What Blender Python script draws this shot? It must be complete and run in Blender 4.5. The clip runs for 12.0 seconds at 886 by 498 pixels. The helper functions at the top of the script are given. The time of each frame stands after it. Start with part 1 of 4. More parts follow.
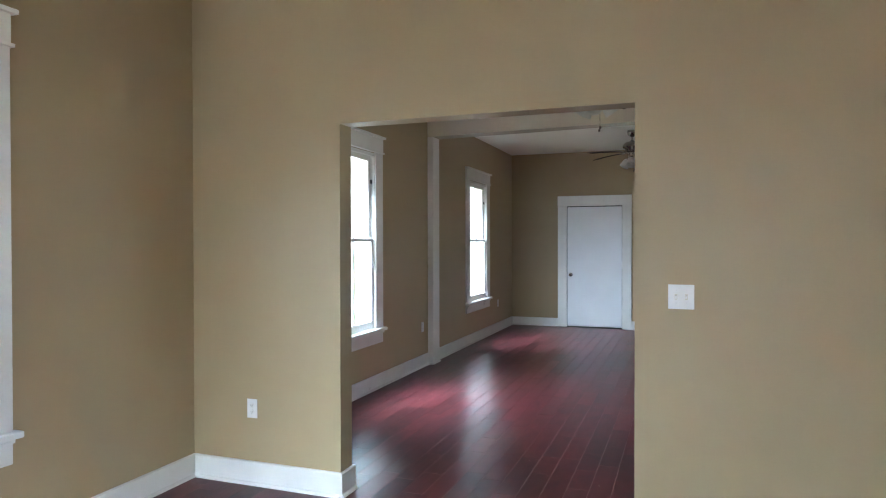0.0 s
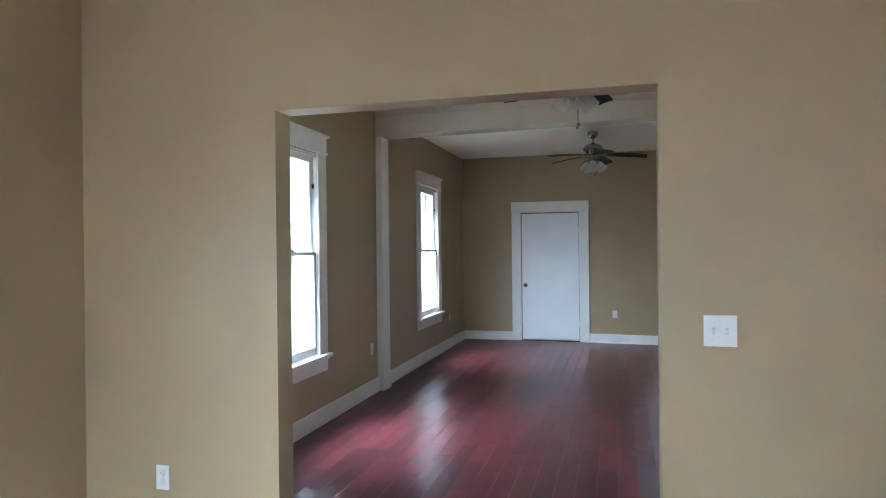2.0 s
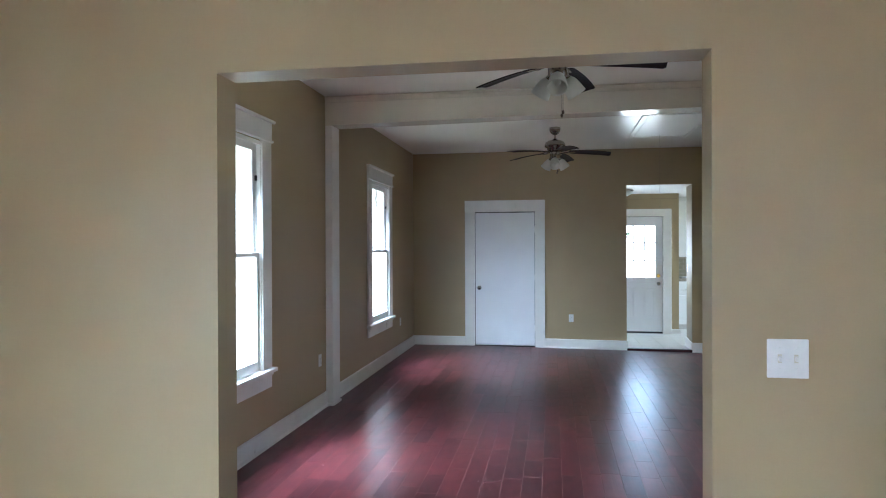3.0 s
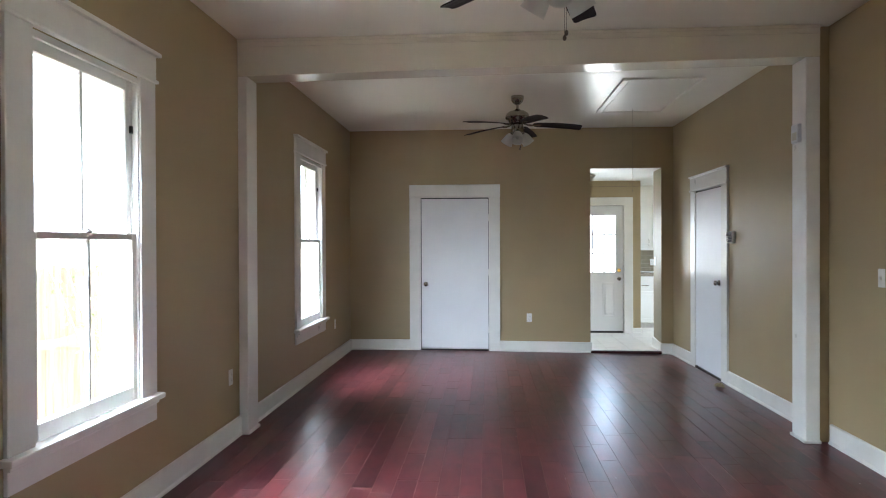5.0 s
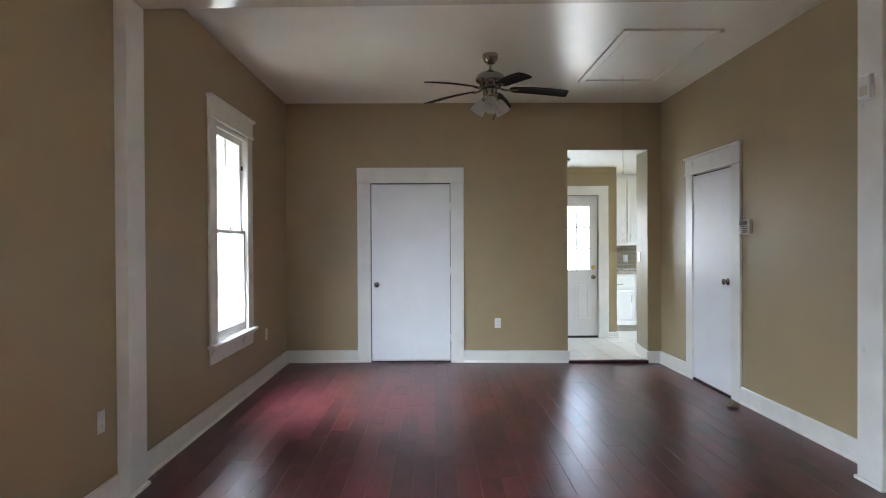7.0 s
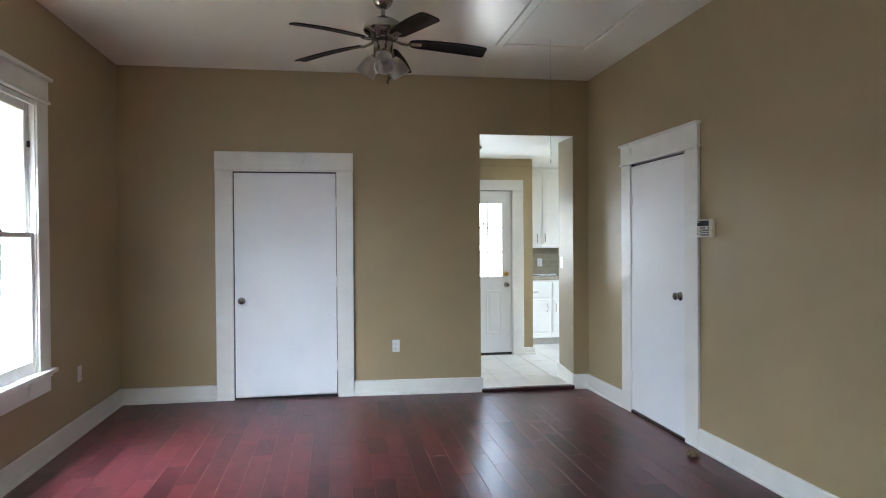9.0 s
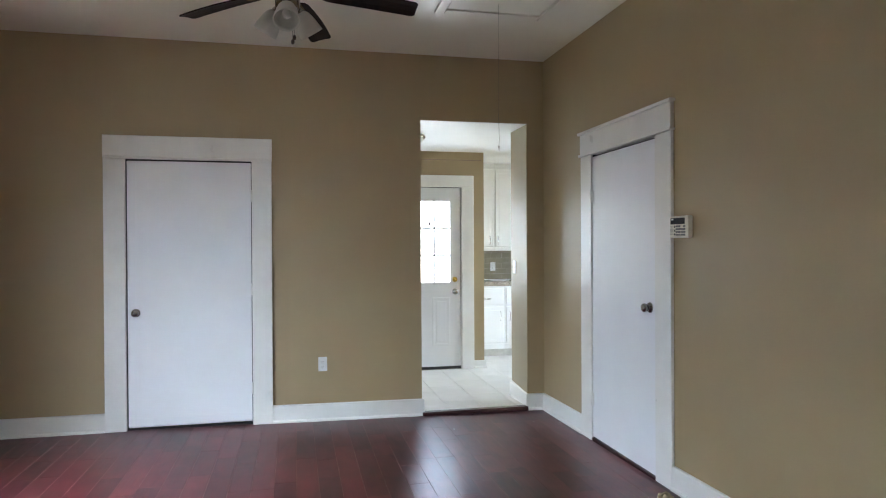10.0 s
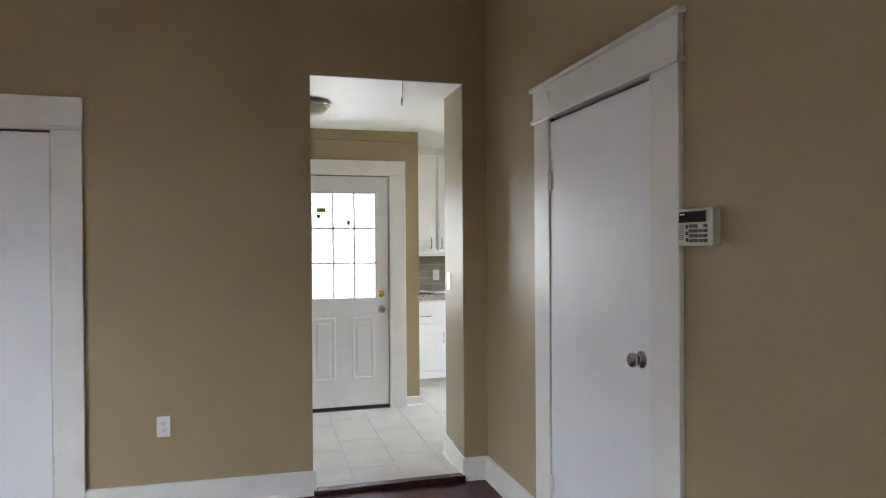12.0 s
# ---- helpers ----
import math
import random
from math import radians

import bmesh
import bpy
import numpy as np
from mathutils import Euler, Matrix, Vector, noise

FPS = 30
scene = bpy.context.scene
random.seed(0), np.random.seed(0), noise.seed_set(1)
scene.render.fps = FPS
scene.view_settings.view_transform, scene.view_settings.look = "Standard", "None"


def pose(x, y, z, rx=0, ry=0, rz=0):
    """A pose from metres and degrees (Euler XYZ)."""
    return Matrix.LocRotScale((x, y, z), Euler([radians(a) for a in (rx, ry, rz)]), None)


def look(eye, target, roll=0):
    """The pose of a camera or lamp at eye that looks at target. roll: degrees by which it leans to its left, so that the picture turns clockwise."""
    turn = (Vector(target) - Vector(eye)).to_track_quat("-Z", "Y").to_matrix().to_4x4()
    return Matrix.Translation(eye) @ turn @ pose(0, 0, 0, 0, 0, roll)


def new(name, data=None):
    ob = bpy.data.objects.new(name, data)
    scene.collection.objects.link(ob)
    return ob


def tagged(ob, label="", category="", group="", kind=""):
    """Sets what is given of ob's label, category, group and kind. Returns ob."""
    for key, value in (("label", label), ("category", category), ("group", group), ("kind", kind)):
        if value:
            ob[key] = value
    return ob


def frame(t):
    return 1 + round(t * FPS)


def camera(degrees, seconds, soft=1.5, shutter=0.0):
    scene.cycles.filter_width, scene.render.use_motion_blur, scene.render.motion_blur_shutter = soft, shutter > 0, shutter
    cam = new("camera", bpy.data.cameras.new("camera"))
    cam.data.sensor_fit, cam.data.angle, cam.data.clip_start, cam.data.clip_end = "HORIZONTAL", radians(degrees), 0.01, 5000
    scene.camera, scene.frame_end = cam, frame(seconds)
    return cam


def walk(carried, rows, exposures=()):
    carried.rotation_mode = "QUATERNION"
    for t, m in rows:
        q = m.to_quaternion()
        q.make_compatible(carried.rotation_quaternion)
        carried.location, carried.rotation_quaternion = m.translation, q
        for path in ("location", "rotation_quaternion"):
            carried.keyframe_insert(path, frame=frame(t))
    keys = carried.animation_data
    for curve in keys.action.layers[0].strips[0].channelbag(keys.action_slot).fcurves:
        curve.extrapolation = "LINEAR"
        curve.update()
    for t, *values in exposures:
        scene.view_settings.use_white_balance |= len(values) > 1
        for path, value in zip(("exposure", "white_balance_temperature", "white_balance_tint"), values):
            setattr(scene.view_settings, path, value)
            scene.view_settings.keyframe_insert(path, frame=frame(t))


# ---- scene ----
cam = camera(67.9, 12.0, soft=1.1)
PATH = [
    (0, (0.109, -0.376, 1.448), (-0.581, 1.501, 1.427), -0.1),
    (0.5, (-0.031, -0.163, 1.454), (-0.705, 1.72, 1.446), -0.1),
    (1, (-0.152, -0.051, 1.468), (-0.78, 1.848, 1.467), 0.0),
    (1.5, (-0.197, 0.122, 1.488), (-0.779, 2.035, 1.487), -0.4),
    (2, (-0.268, 0.306, 1.506), (-0.783, 2.239, 1.502), -0.6),
    (2.5, (-0.469, 0.568, 1.523), (-0.883, 2.525, 1.516), -0.3),
    (3, (-0.59, 0.826, 1.523), (-0.921, 2.798, 1.516), -0.2),
    (5, (-0.88, 2.043, 1.421), (-1.016, 4.039, 1.408), -0.2),
    (5.5, (-0.932, 2.362, 1.395), (-1.039, 4.36, 1.379), -0.2),
    (6, (-1.02, 2.683, 1.387), (-1.082, 4.681, 1.365), -0.0),
    (6.5, (-1.057, 2.998, 1.355), (-1.08, 4.998, 1.338), -0.2),
    (8.5, (-0.925, 4.452, 1.403), (-0.691, 6.438, 1.38), -0.2),
    (9, (-0.872, 4.781, 1.408), (-0.552, 6.755, 1.386), -0.4),
    (9.5, (-0.751, 5.155, 1.375), (-0.358, 7.116, 1.366), -0.3),
    (10, (-0.54, 5.541, 1.393), (-0.101, 7.493, 1.38), -0.3),
    (10.5, (-0.359, 5.923, 1.396), (0.121, 7.865, 1.387), -0.4),
    (11, (-0.158, 6.317, 1.404), (0.353, 8.25, 1.394), -0.3),
    (11.5, (0.039, 6.65, 1.416), (0.562, 8.581, 1.406), -0.4),
    (12, (0.208, 7.0, 1.436), (0.736, 8.929, 1.421), -0.4),
]
EXPOSURES = [(0.0, 3.88, 5500, 6), (3.0, 3.88, 5250, 7), (5.0, 4.03, 5900, 10), (6.5, 4.0, 5950, 10), (8.5, 4.1, 5850, 9), (10.5, 4.14, 5850, 11), (12.0, 3.8, 6300, 14)]
walk(cam, [(t, look(eye, target, roll)) for t, eye, target, roll in PATH], EXPOSURES)

# ---- world, sun and the daylight in the windows ----
world = bpy.data.worlds.new("sky")
scene.world = world
world.use_nodes = True
wn = world.node_tree.nodes
sky = wn.new("ShaderNodeTexSky")
sky.sky_type, sky.sun_disc = "NISHITA", False
sky.sun_elevation, sky.sun_rotation = radians(65), radians(166)
sky.air_density, sky.dust_density = 1.0, 3.0
wn["Background"].inputs["Strength"].default_value = 0.15
world.node_tree.links.new(sky.outputs["Color"], wn["Background"].inputs["Color"])

sun = new("sun", bpy.data.lights.new("sun", "SUN"))
sun.data.energy, sun.data.angle, sun.data.color = 4.6, radians(6), (1.0, 0.97, 0.92)
sun.matrix_world = look((1, -4, 9), (0, 0, 0))

# ---- plan ----
WEST, EAST_FAR, EAST_NEAR = -2.75, 1.560, 1.549
PART_Y0, PART_Y1 = 2.918, 3.052
NORTH = 10.905
CEIL = 2.967
BEAM_Y0, BEAM_Y1, BEAM_Z = 6.87, 7.09, 2.688
K_X0, K_X1, K_TOP = 0.480, 1.408, 2.428
K_WALL = 12.704
OP_X0, OP_X1, OP_TOP = -1.723, -0.118, 2.118
SOUTH = -5.5
WIN_Y = (1.155, 5.030, 8.880, 12.05)
WIN_HALF, WIN_SILL, WIN_TOP = 0.42, 0.60, 2.30


# windows never in view, added to light the rooms from south and east
SOUTH_WIN_X = (-1.75, -0.25, 1.25)
EAST_WIN_Y, DINING_WIN_Y = -2.0, 4.45


def window_lamps(place, turn, watts, tilt=54, spread=112, swing=0):
    """Sky light standing outside the lower and the upper sash of a window, leaning down into the room."""
    for z in (1.04, 1.80):
        lamp = new("window_daylight", bpy.data.lights.new("window_daylight", "AREA"))
        lamp.data.shape, lamp.data.size, lamp.data.size_y = "RECTANGLE", 0.80, 0.62
        lamp.data.energy, lamp.data.color, lamp.data.spread = watts / 2, (0.80, 0.905, 1.0), radians(spread)
        lamp.matrix_world = Matrix.Translation(place) @ pose(0, 0, 0, 0, 0, turn) @ pose(-0.40, 0, z, 0, 0, swing) @ pose(0, 0, 0, 90 - tilt, 0, -90)


for wy, power in zip(WIN_Y, (5.2, 7.8, 5.4, 4.4)):
    window_lamps((WEST, wy, 0), 0, power, swing=38)
# lamps of the added south windows, for light from behind the camera
for wx, power in zip(SOUTH_WIN_X, (9.0, 6.5, 0.5)):
    window_lamps((wx, SOUTH, 0), 90, power, tilt=48, spread=105, swing=18)
window_lamps((3.4, 12.35, 0), 180, 2.2, tilt=40, swing=-20)
# lamps of the added east window, to brighten the front room's west wall
window_lamps((2.4, EAST_WIN_Y, 0), 180, 16.0, tilt=46, swing=-2)

# the sky in the glass of the kitchen's back door
door_sky = new("door_daylight", bpy.data.lights.new("door_daylight", "AREA"))
door_sky.data.shape, door_sky.data.size, door_sky.data.size_y = "RECTANGLE", 0.60, 0.95
door_sky.data.energy, door_sky.data.color = 0.95, (0.93, 0.97, 1.0)
door_sky.matrix_world = Matrix.Translation((0.883, K_WALL + 0.10, 1.426)) @ pose(0, 0, 0, -90, 0, 0)


# ---- materials ----
def node_mat(name):
    m = bpy.data.materials.new(name)
    m.use_nodes = True
    return m, m.node_tree.nodes, m.node_tree.links, m.node_tree.nodes["Principled BSDF"]


def mottled(name, dark, light, rough=0.5, metal=0.0, scale=3.0, fine=180.0, bump=0.05, stretch=(1, 1, 1), rough_var=0.06, coat=0.0, spec=0.5):
    """Paint, plastic, metal or stone: two scales of tone, roughness that wanders, and a fine relief."""
    m, n, l, b = node_mat(name)
    geo = n.new("ShaderNodeNewGeometry")
    mapping = n.new("ShaderNodeMapping")
    mapping.inputs["Scale"].default_value = stretch
    l.new(geo.outputs["Position"], mapping.inputs["Vector"])
    big, small = n.new("ShaderNodeTexNoise"), n.new("ShaderNodeTexNoise")
    big.inputs["Scale"].default_value, big.inputs["Detail"].default_value = scale, 4
    small.inputs["Scale"].default_value, small.inputs["Detail"].default_value = fine, 2
    for t in (big, small):
        l.new(mapping.outputs["Vector"], t.inputs["Vector"])
    add = n.new("ShaderNodeMath")
    add.operation, add.inputs[1].default_value = "MULTIPLY_ADD", 0.3
    l.new(small.outputs["Fac"], add.inputs[0])
    l.new(big.outputs["Fac"], add.inputs[2])
    ramp = n.new("ShaderNodeValToRGB")
    ramp.color_ramp.elements[0].position, ramp.color_ramp.elements[1].position = 0.45, 0.85
    ramp.color_ramp.elements[0].color, ramp.color_ramp.elements[1].color = (*dark, 1), (*light, 1)
    l.new(add.outputs[0], ramp.inputs["Fac"])
    l.new(ramp.outputs["Color"], b.inputs["Base Color"])
    rr = n.new("ShaderNodeMapRange")
    rr.inputs["To Min"].default_value, rr.inputs["To Max"].default_value = rough - rough_var, rough + rough_var
    l.new(big.outputs["Fac"], rr.inputs["Value"])
    l.new(rr.outputs["Result"], b.inputs["Roughness"])
    b.inputs["Metallic"].default_value = metal
    b.inputs["Coat Weight"].default_value = coat
    b.inputs["Specular IOR Level"].default_value = spec
    if bump:
        bn = n.new("ShaderNodeBump")
        bn.inputs["Strength"].default_value, bn.inputs["Distance"].default_value = bump, 0.004
        l.new(small.outputs["Fac"], bn.inputs["Height"])
        l.new(bn.outputs["Normal"], b.inputs["Normal"])
    return m


def plank_wood():
    """Hand-scraped dark cherry boards with a satin finish."""
    m, n, l, b = node_mat("cherry_plank")
    geo, info = n.new("ShaderNodeNewGeometry"), n.new("ShaderNodeObjectInfo")
    rnd = n.new("ShaderNodeMath")
    rnd.operation = "ADD"
    l.new(info.outputs["Random"], rnd.inputs[0])
    l.new(geo.outputs["Random Per Island"], rnd.inputs[1])
    wrap = n.new("ShaderNodeMath")
    wrap.operation, wrap.inputs[1].default_value = "MODULO", 1.0
    l.new(rnd.outputs[0], wrap.inputs[0])
    shift = n.new("ShaderNodeCombineXYZ")
    l.new(wrap.outputs[0], shift.inputs["Z"])
    far = n.new("ShaderNodeVectorMath")
    far.operation = "MULTIPLY_ADD"
    far.inputs[1].default_value = (0, 0, 37.0)
    l.new(shift.outputs[0], far.inputs[0])
    l.new(geo.outputs["Position"], far.inputs[2])

    def noise_at(scale, stretch, detail, distortion=0.25):
        mp = n.new("ShaderNodeMapping")
        mp.inputs["Scale"].default_value = stretch
        l.new(far.outputs[0], mp.inputs["Vector"])
        t = n.new("ShaderNodeTexNoise")
        t.inputs["Scale"].default_value, t.inputs["Detail"].default_value = scale, detail
        t.inputs["Distortion"].default_value = distortion
        l.new(mp.outputs[0], t.inputs["Vector"])
        return t

    grain, cloud, scrape = noise_at(8, (11, 0.7, 1), 2), noise_at(4.5, (2.2, 1.0, 1), 3.5, 0.6), noise_at(1, (70, 1.1, 1), 1.0, 0.0)
    blotch = n.new("ShaderNodeMath")
    blotch.operation, blotch.inputs[1].default_value = "MULTIPLY", 1.7
    l.new(cloud.outputs["Fac"], blotch.inputs[0])
    mix = n.new("ShaderNodeMath")
    mix.operation, mix.inputs[1].default_value = "MULTIPLY_ADD", 0.40
    l.new(grain.outputs["Fac"], mix.inputs[0])
    l.new(blotch.outputs[0], mix.inputs[2])
    tone = n.new("ShaderNodeMath")
    tone.operation, tone.inputs[1].default_value = "MULTIPLY_ADD", 0.80
    l.new(wrap.outputs[0], tone.inputs[0])
    l.new(mix.outputs[0], tone.inputs[2])
    level = n.new("ShaderNodeMapRange")
    level.inputs["From Min"].default_value, level.inputs["From Max"].default_value = 0.76, 2.08
    l.new(tone.outputs[0], level.inputs["Value"])
    ramp = n.new("ShaderNodeValToRGB")
    e = ramp.color_ramp.elements
    e[0].position, e[0].color = 0.0, (0.034, 0.0088, 0.0108, 1)
    e[1].position, e[1].color = 1.0, (0.136, 0.0300, 0.0325, 1)
    l.new(level.outputs["Result"], ramp.inputs["Fac"])
    l.new(ramp.outputs["Color"], b.inputs["Base Color"])
    rr = n.new("ShaderNodeMapRange")
    rr.inputs["To Min"].default_value, rr.inputs["To Max"].default_value = 0.26, 0.35
    l.new(grain.outputs["Fac"], rr.inputs["Value"])
    l.new(rr.outputs["Result"], b.inputs["Roughness"])
    b.inputs["Specular IOR Level"].default_value = 0.29
    bn = n.new("ShaderNodeBump")
    bn.inputs["Strength"].default_value, bn.inputs["Distance"].default_value = 0.26, 0.002
    l.new(scrape.outputs["Fac"], bn.inputs["Height"])
    l.new(bn.outputs["Normal"], b.inputs["Normal"])
    return m


def clear_glass(name):
    m, n, l, b = node_mat(name)
    b.inputs["Base Color"].default_value = (0.97, 0.99, 0.98, 1)
    b.inputs["Roughness"].default_value, b.inputs["Transmission Weight"].default_value, b.inputs["IOR"].default_value = 0.0, 1.0, 1.45
    return m


WALL = mottled("tan_wall_paint", (0.374, 0.285, 0.155), (0.404, 0.310, 0.173), rough=0.47, scale=1.3, fine=240, bump=0.10)
WHITE = mottled("white_trim_paint", (0.755, 0.735, 0.69), (0.815, 0.795, 0.75), rough=0.30, scale=5, fine=90, bump=0.05)
DOORW = mottled("white_door_paint", (0.80, 0.795, 0.80), (0.84, 0.835, 0.84), rough=0.42, scale=2.5, fine=120, bump=0.06)
CEILING = mottled("ceiling_paint", (0.80, 0.765, 0.665), (0.85, 0.815, 0.71), rough=0.33, scale=1.2, fine=160, bump=0.12)
KCEIL = mottled("kitchen_ceiling_paint", (0.78, 0.78, 0.76), (0.82, 0.82, 0.80), rough=0.5, scale=2, fine=160, bump=0.08)
BEAMW = mottled("beam_paint", (0.71, 0.655, 0.52), (0.76, 0.70, 0.565), rough=0.17, scale=2, fine=60, bump=0.04, rough_var=0.04)
JAMBP = mottled("glossy_tan_jamb_paint", (0.35, 0.30, 0.205), (0.38, 0.325, 0.225), rough=0.46, scale=2, fine=110, bump=0.35, spec=0.22)
PLANK = plank_wood()
SUBFLOOR = mottled("dusty_joint", (0.17, 0.10, 0.095), (0.25, 0.165, 0.155), rough=0.8, scale=20, bump=0.1)
WORNEDGE = mottled("worn_board_edge", (0.13, 0.062, 0.058), (0.30, 0.18, 0.165), rough=0.6, scale=2.5, fine=60, bump=0.0)
DARKWOOD = mottled("dark_threshold_wood", (0.025, 0.010, 0.011), (0.065, 0.022, 0.022), rough=0.25, scale=14, fine=200, bump=0.1, stretch=(1, 6, 6))
TILE = mottled("ivory_floor_tile", (0.50, 0.47, 0.415), (0.61, 0.58, 0.525), rough=0.32, scale=4, fine=60, bump=0.05)
GROUT = mottled("grout", (0.50, 0.475, 0.43), (0.59, 0.565, 0.515), rough=0.9, scale=30, bump=0.2)
SPLASH = mottled("taupe_glass_tile", (0.29, 0.26, 0.19), (0.37, 0.33, 0.245), rough=0.15, scale=7, fine=120, bump=0.02)
NICKEL = mottled("brushed_nickel", (0.34, 0.32, 0.295), (0.47, 0.445, 0.41), rough=0.17, metal=1.0, scale=12, fine=300, bump=0.03)
BRASS = mottled("polished_brass", (0.72, 0.50, 0.13), (0.85, 0.62, 0.20), rough=0.22, metal=1.0, scale=20, bump=0.02)
BLADE = mottled("espresso_blade", (0.010, 0.005, 0.0045), (0.024, 0.012, 0.010), spec=0.12, rough=0.55, scale=10, fine=220, bump=0.06, stretch=(4, 4, 4))
PULLWOOD = mottled("worn_pull_wood", (0.085, 0.062, 0.045), (0.15, 0.115, 0.085), rough=0.5, scale=60, bump=0.05)
FROST = mottled("frosted_glass", (0.60, 0.59, 0.54), (0.68, 0.67, 0.62), rough=0.45, scale=12, bump=0.02)
fn, fl = FROST.node_tree.nodes, FROST.node_tree.links
glow_through, blend = fn.new("ShaderNodeBsdfTranslucent"), fn.new("ShaderNodeMixShader")
glow_through.inputs["Color"].default_value, blend.inputs[0].default_value = (0.74, 0.72, 0.64, 1), 0.45
fl.new(fn["Principled BSDF"].outputs[0], blend.inputs[1])
fl.new(glow_through.outputs[0], blend.inputs[2])
fl.new(blend.outputs[0], fn["Material Output"].inputs["Surface"])
PLASTIC = mottled("white_plastic", (0.76, 0.76, 0.75), (0.82, 0.82, 0.81), rough=0.35, scale=20, bump=0.0)
IVORY = mottled("aged_ivory_plastic", (0.60, 0.56, 0.44), (0.68, 0.635, 0.51), rough=0.42, scale=24, bump=0.03)
SLOT = mottled("dark_slot", (0.012, 0.012, 0.012), (0.03, 0.03, 0.03), rough=0.6, scale=40, bump=0.0)
KEYGREY = mottled("grey_rubber_key", (0.10, 0.10, 0.095), (0.16, 0.16, 0.15), rough=0.6, scale=60, bump=0.0)
LCD = mottled("dark_display", (0.025, 0.027, 0.03), (0.045, 0.047, 0.05), rough=0.15, scale=30, bump=0.0)
GLASS = clear_glass("window_glass")
GRANITE = mottled("speckled_granite", (0.16, 0.12, 0.09), (0.56, 0.50, 0.42), rough=0.2, scale=70, fine=260, bump=0.0)
CABW = mottled("cabinet_white", (0.77, 0.77, 0.74), (0.82, 0.82, 0.79), rough=0.33, scale=4, fine=90, bump=0.03)
PAPER = mottled("paper", (0.72, 0.74, 0.76), (0.82, 0.83, 0.84), rough=0.7, scale=60, bump=0.1)
CORD = mottled("grey_cord", (0.17, 0.145, 0.115), (0.26, 0.225, 0.18), rough=0.7, scale=90, bump=0.0)
DRYLEAF = mottled("dry_tan_leaf", (0.20, 0.14, 0.07), (0.42, 0.33, 0.20), rough=0.8, scale=60, fine=400, bump=0.3)
EARTH = mottled("yard_ground", (0.24, 0.24, 0.16), (0.46, 0.42, 0.33), rough=0.9, scale=1.2, fine=30, bump=0.4)
FENCE = mottled("weathered_fence", (0.13, 0.105, 0.07), (0.24, 0.20, 0.145), rough=0.85, scale=3, fine=60, bump=0.3, stretch=(6, 6, 0.6))
BARK = mottled("bark", (0.24, 0.21, 0.17), (0.38, 0.33, 0.27), rough=0.9, scale=20, fine=90, bump=0.6)
LEAF = mottled("leaf_green", (0.045, 0.09, 0.02), (0.10, 0.18, 0.04), rough=0.5, scale=30, bump=0.1)
OUTER_PAINT = mottled("outer_paint", (0.36, 0.36, 0.34), (0.44, 0.44, 0.42), rough=0.7, scale=3, fine=50, bump=0.1)
STICKER = mottled("dark_sticker", (0.05, 0.05, 0.06), (0.12, 0.12, 0.13), rough=0.5, scale=90, bump=0.0)
GREENTAG = mottled("green_sticker", (0.15, 0.36, 0.06), (0.25, 0.50, 0.10), rough=0.5, scale=90, bump=0.0)


# ---- mesh helpers ----
def box(bm, x0, x1, y0, y1, z0, z1, bevel=0.0, segments=1):
    part_bm = bmesh.new()
    bmesh.ops.create_cube(part_bm, size=1.0)
    for v in part_bm.verts:
        v.co = Vector(((x0 + x1) / 2 + v.co.x * (x1 - x0), (y0 + y1) / 2 + v.co.y * (y1 - y0), (z0 + z1) / 2 + v.co.z * (z1 - z0)))
    if bevel:
        bmesh.ops.bevel(part_bm, geom=part_bm.edges[:], offset=bevel, segments=segments, affect="EDGES", profile=0.6)
    merge(bm, part_bm)
    return bm


def merge(bm, other, m=None):
    if m is not None:
        bmesh.ops.transform(other, matrix=m, verts=other.verts)
    me = bpy.data.meshes.new("scratch")
    other.to_mesh(me)
    other.free()
    bm.from_mesh(me)
    bpy.data.meshes.remove(me)


def boxed(*args, **kw):
    return box(bmesh.new(), *args, **kw)


def lathe(profile, segments=28):
    """A turned shape about z from (radius, height) pairs."""
    bm = bmesh.new()
    rings = []
    for r, z in profile:
        if r < 1e-5:
            rings.append([bm.verts.new((0, 0, z))])
        else:
            rings.append([bm.verts.new((r * math.cos(2 * math.pi * k / segments), r * math.sin(2 * math.pi * k / segments), z)) for k in range(segments)])
    for a, b in zip(rings, rings[1:]):
        for k in range(segments):
            k2 = (k + 1) % segments
            if len(a) == 1 and len(b) == 1:
                continue
            if len(a) == 1:
                bm.faces.new((a[0], b[k], b[k2]))
            elif len(b) == 1:
                bm.faces.new((a[k], b[0], a[k2]))
            else:
                bm.faces.new((a[k], b[k], b[k2], a[k2]))
    bmesh.ops.recalc_face_normals(bm, faces=bm.faces)
    for f in bm.faces:
        f.smooth = True
    return bm


def tube(points, r, segments=8):
    bm = bmesh.new()
    pts = [Vector(p) for p in points]
    rings = []
    for i, p in enumerate(pts):
        d = (pts[min(i + 1, len(pts) - 1)] - pts[max(i - 1, 0)]).normalized()
        q = d.to_track_quat("Z", "Y")
        rings.append([bm.verts.new(p + q @ Vector((r * math.cos(2 * math.pi * k / segments), r * math.sin(2 * math.pi * k / segments), 0))) for k in range(segments)])
    for a, b in zip(rings, rings[1:]):
        for k in range(segments):
            bm.faces.new((a[k], a[(k + 1) % segments], b[(k + 1) % segments], b[k])).smooth = True
    bm.faces.new(rings[0][::-1])
    bm.faces.new(rings[-1])
    return bm


def moved(bm, m):
    bmesh.ops.transform(bm, matrix=m, verts=bm.verts)
    return bm


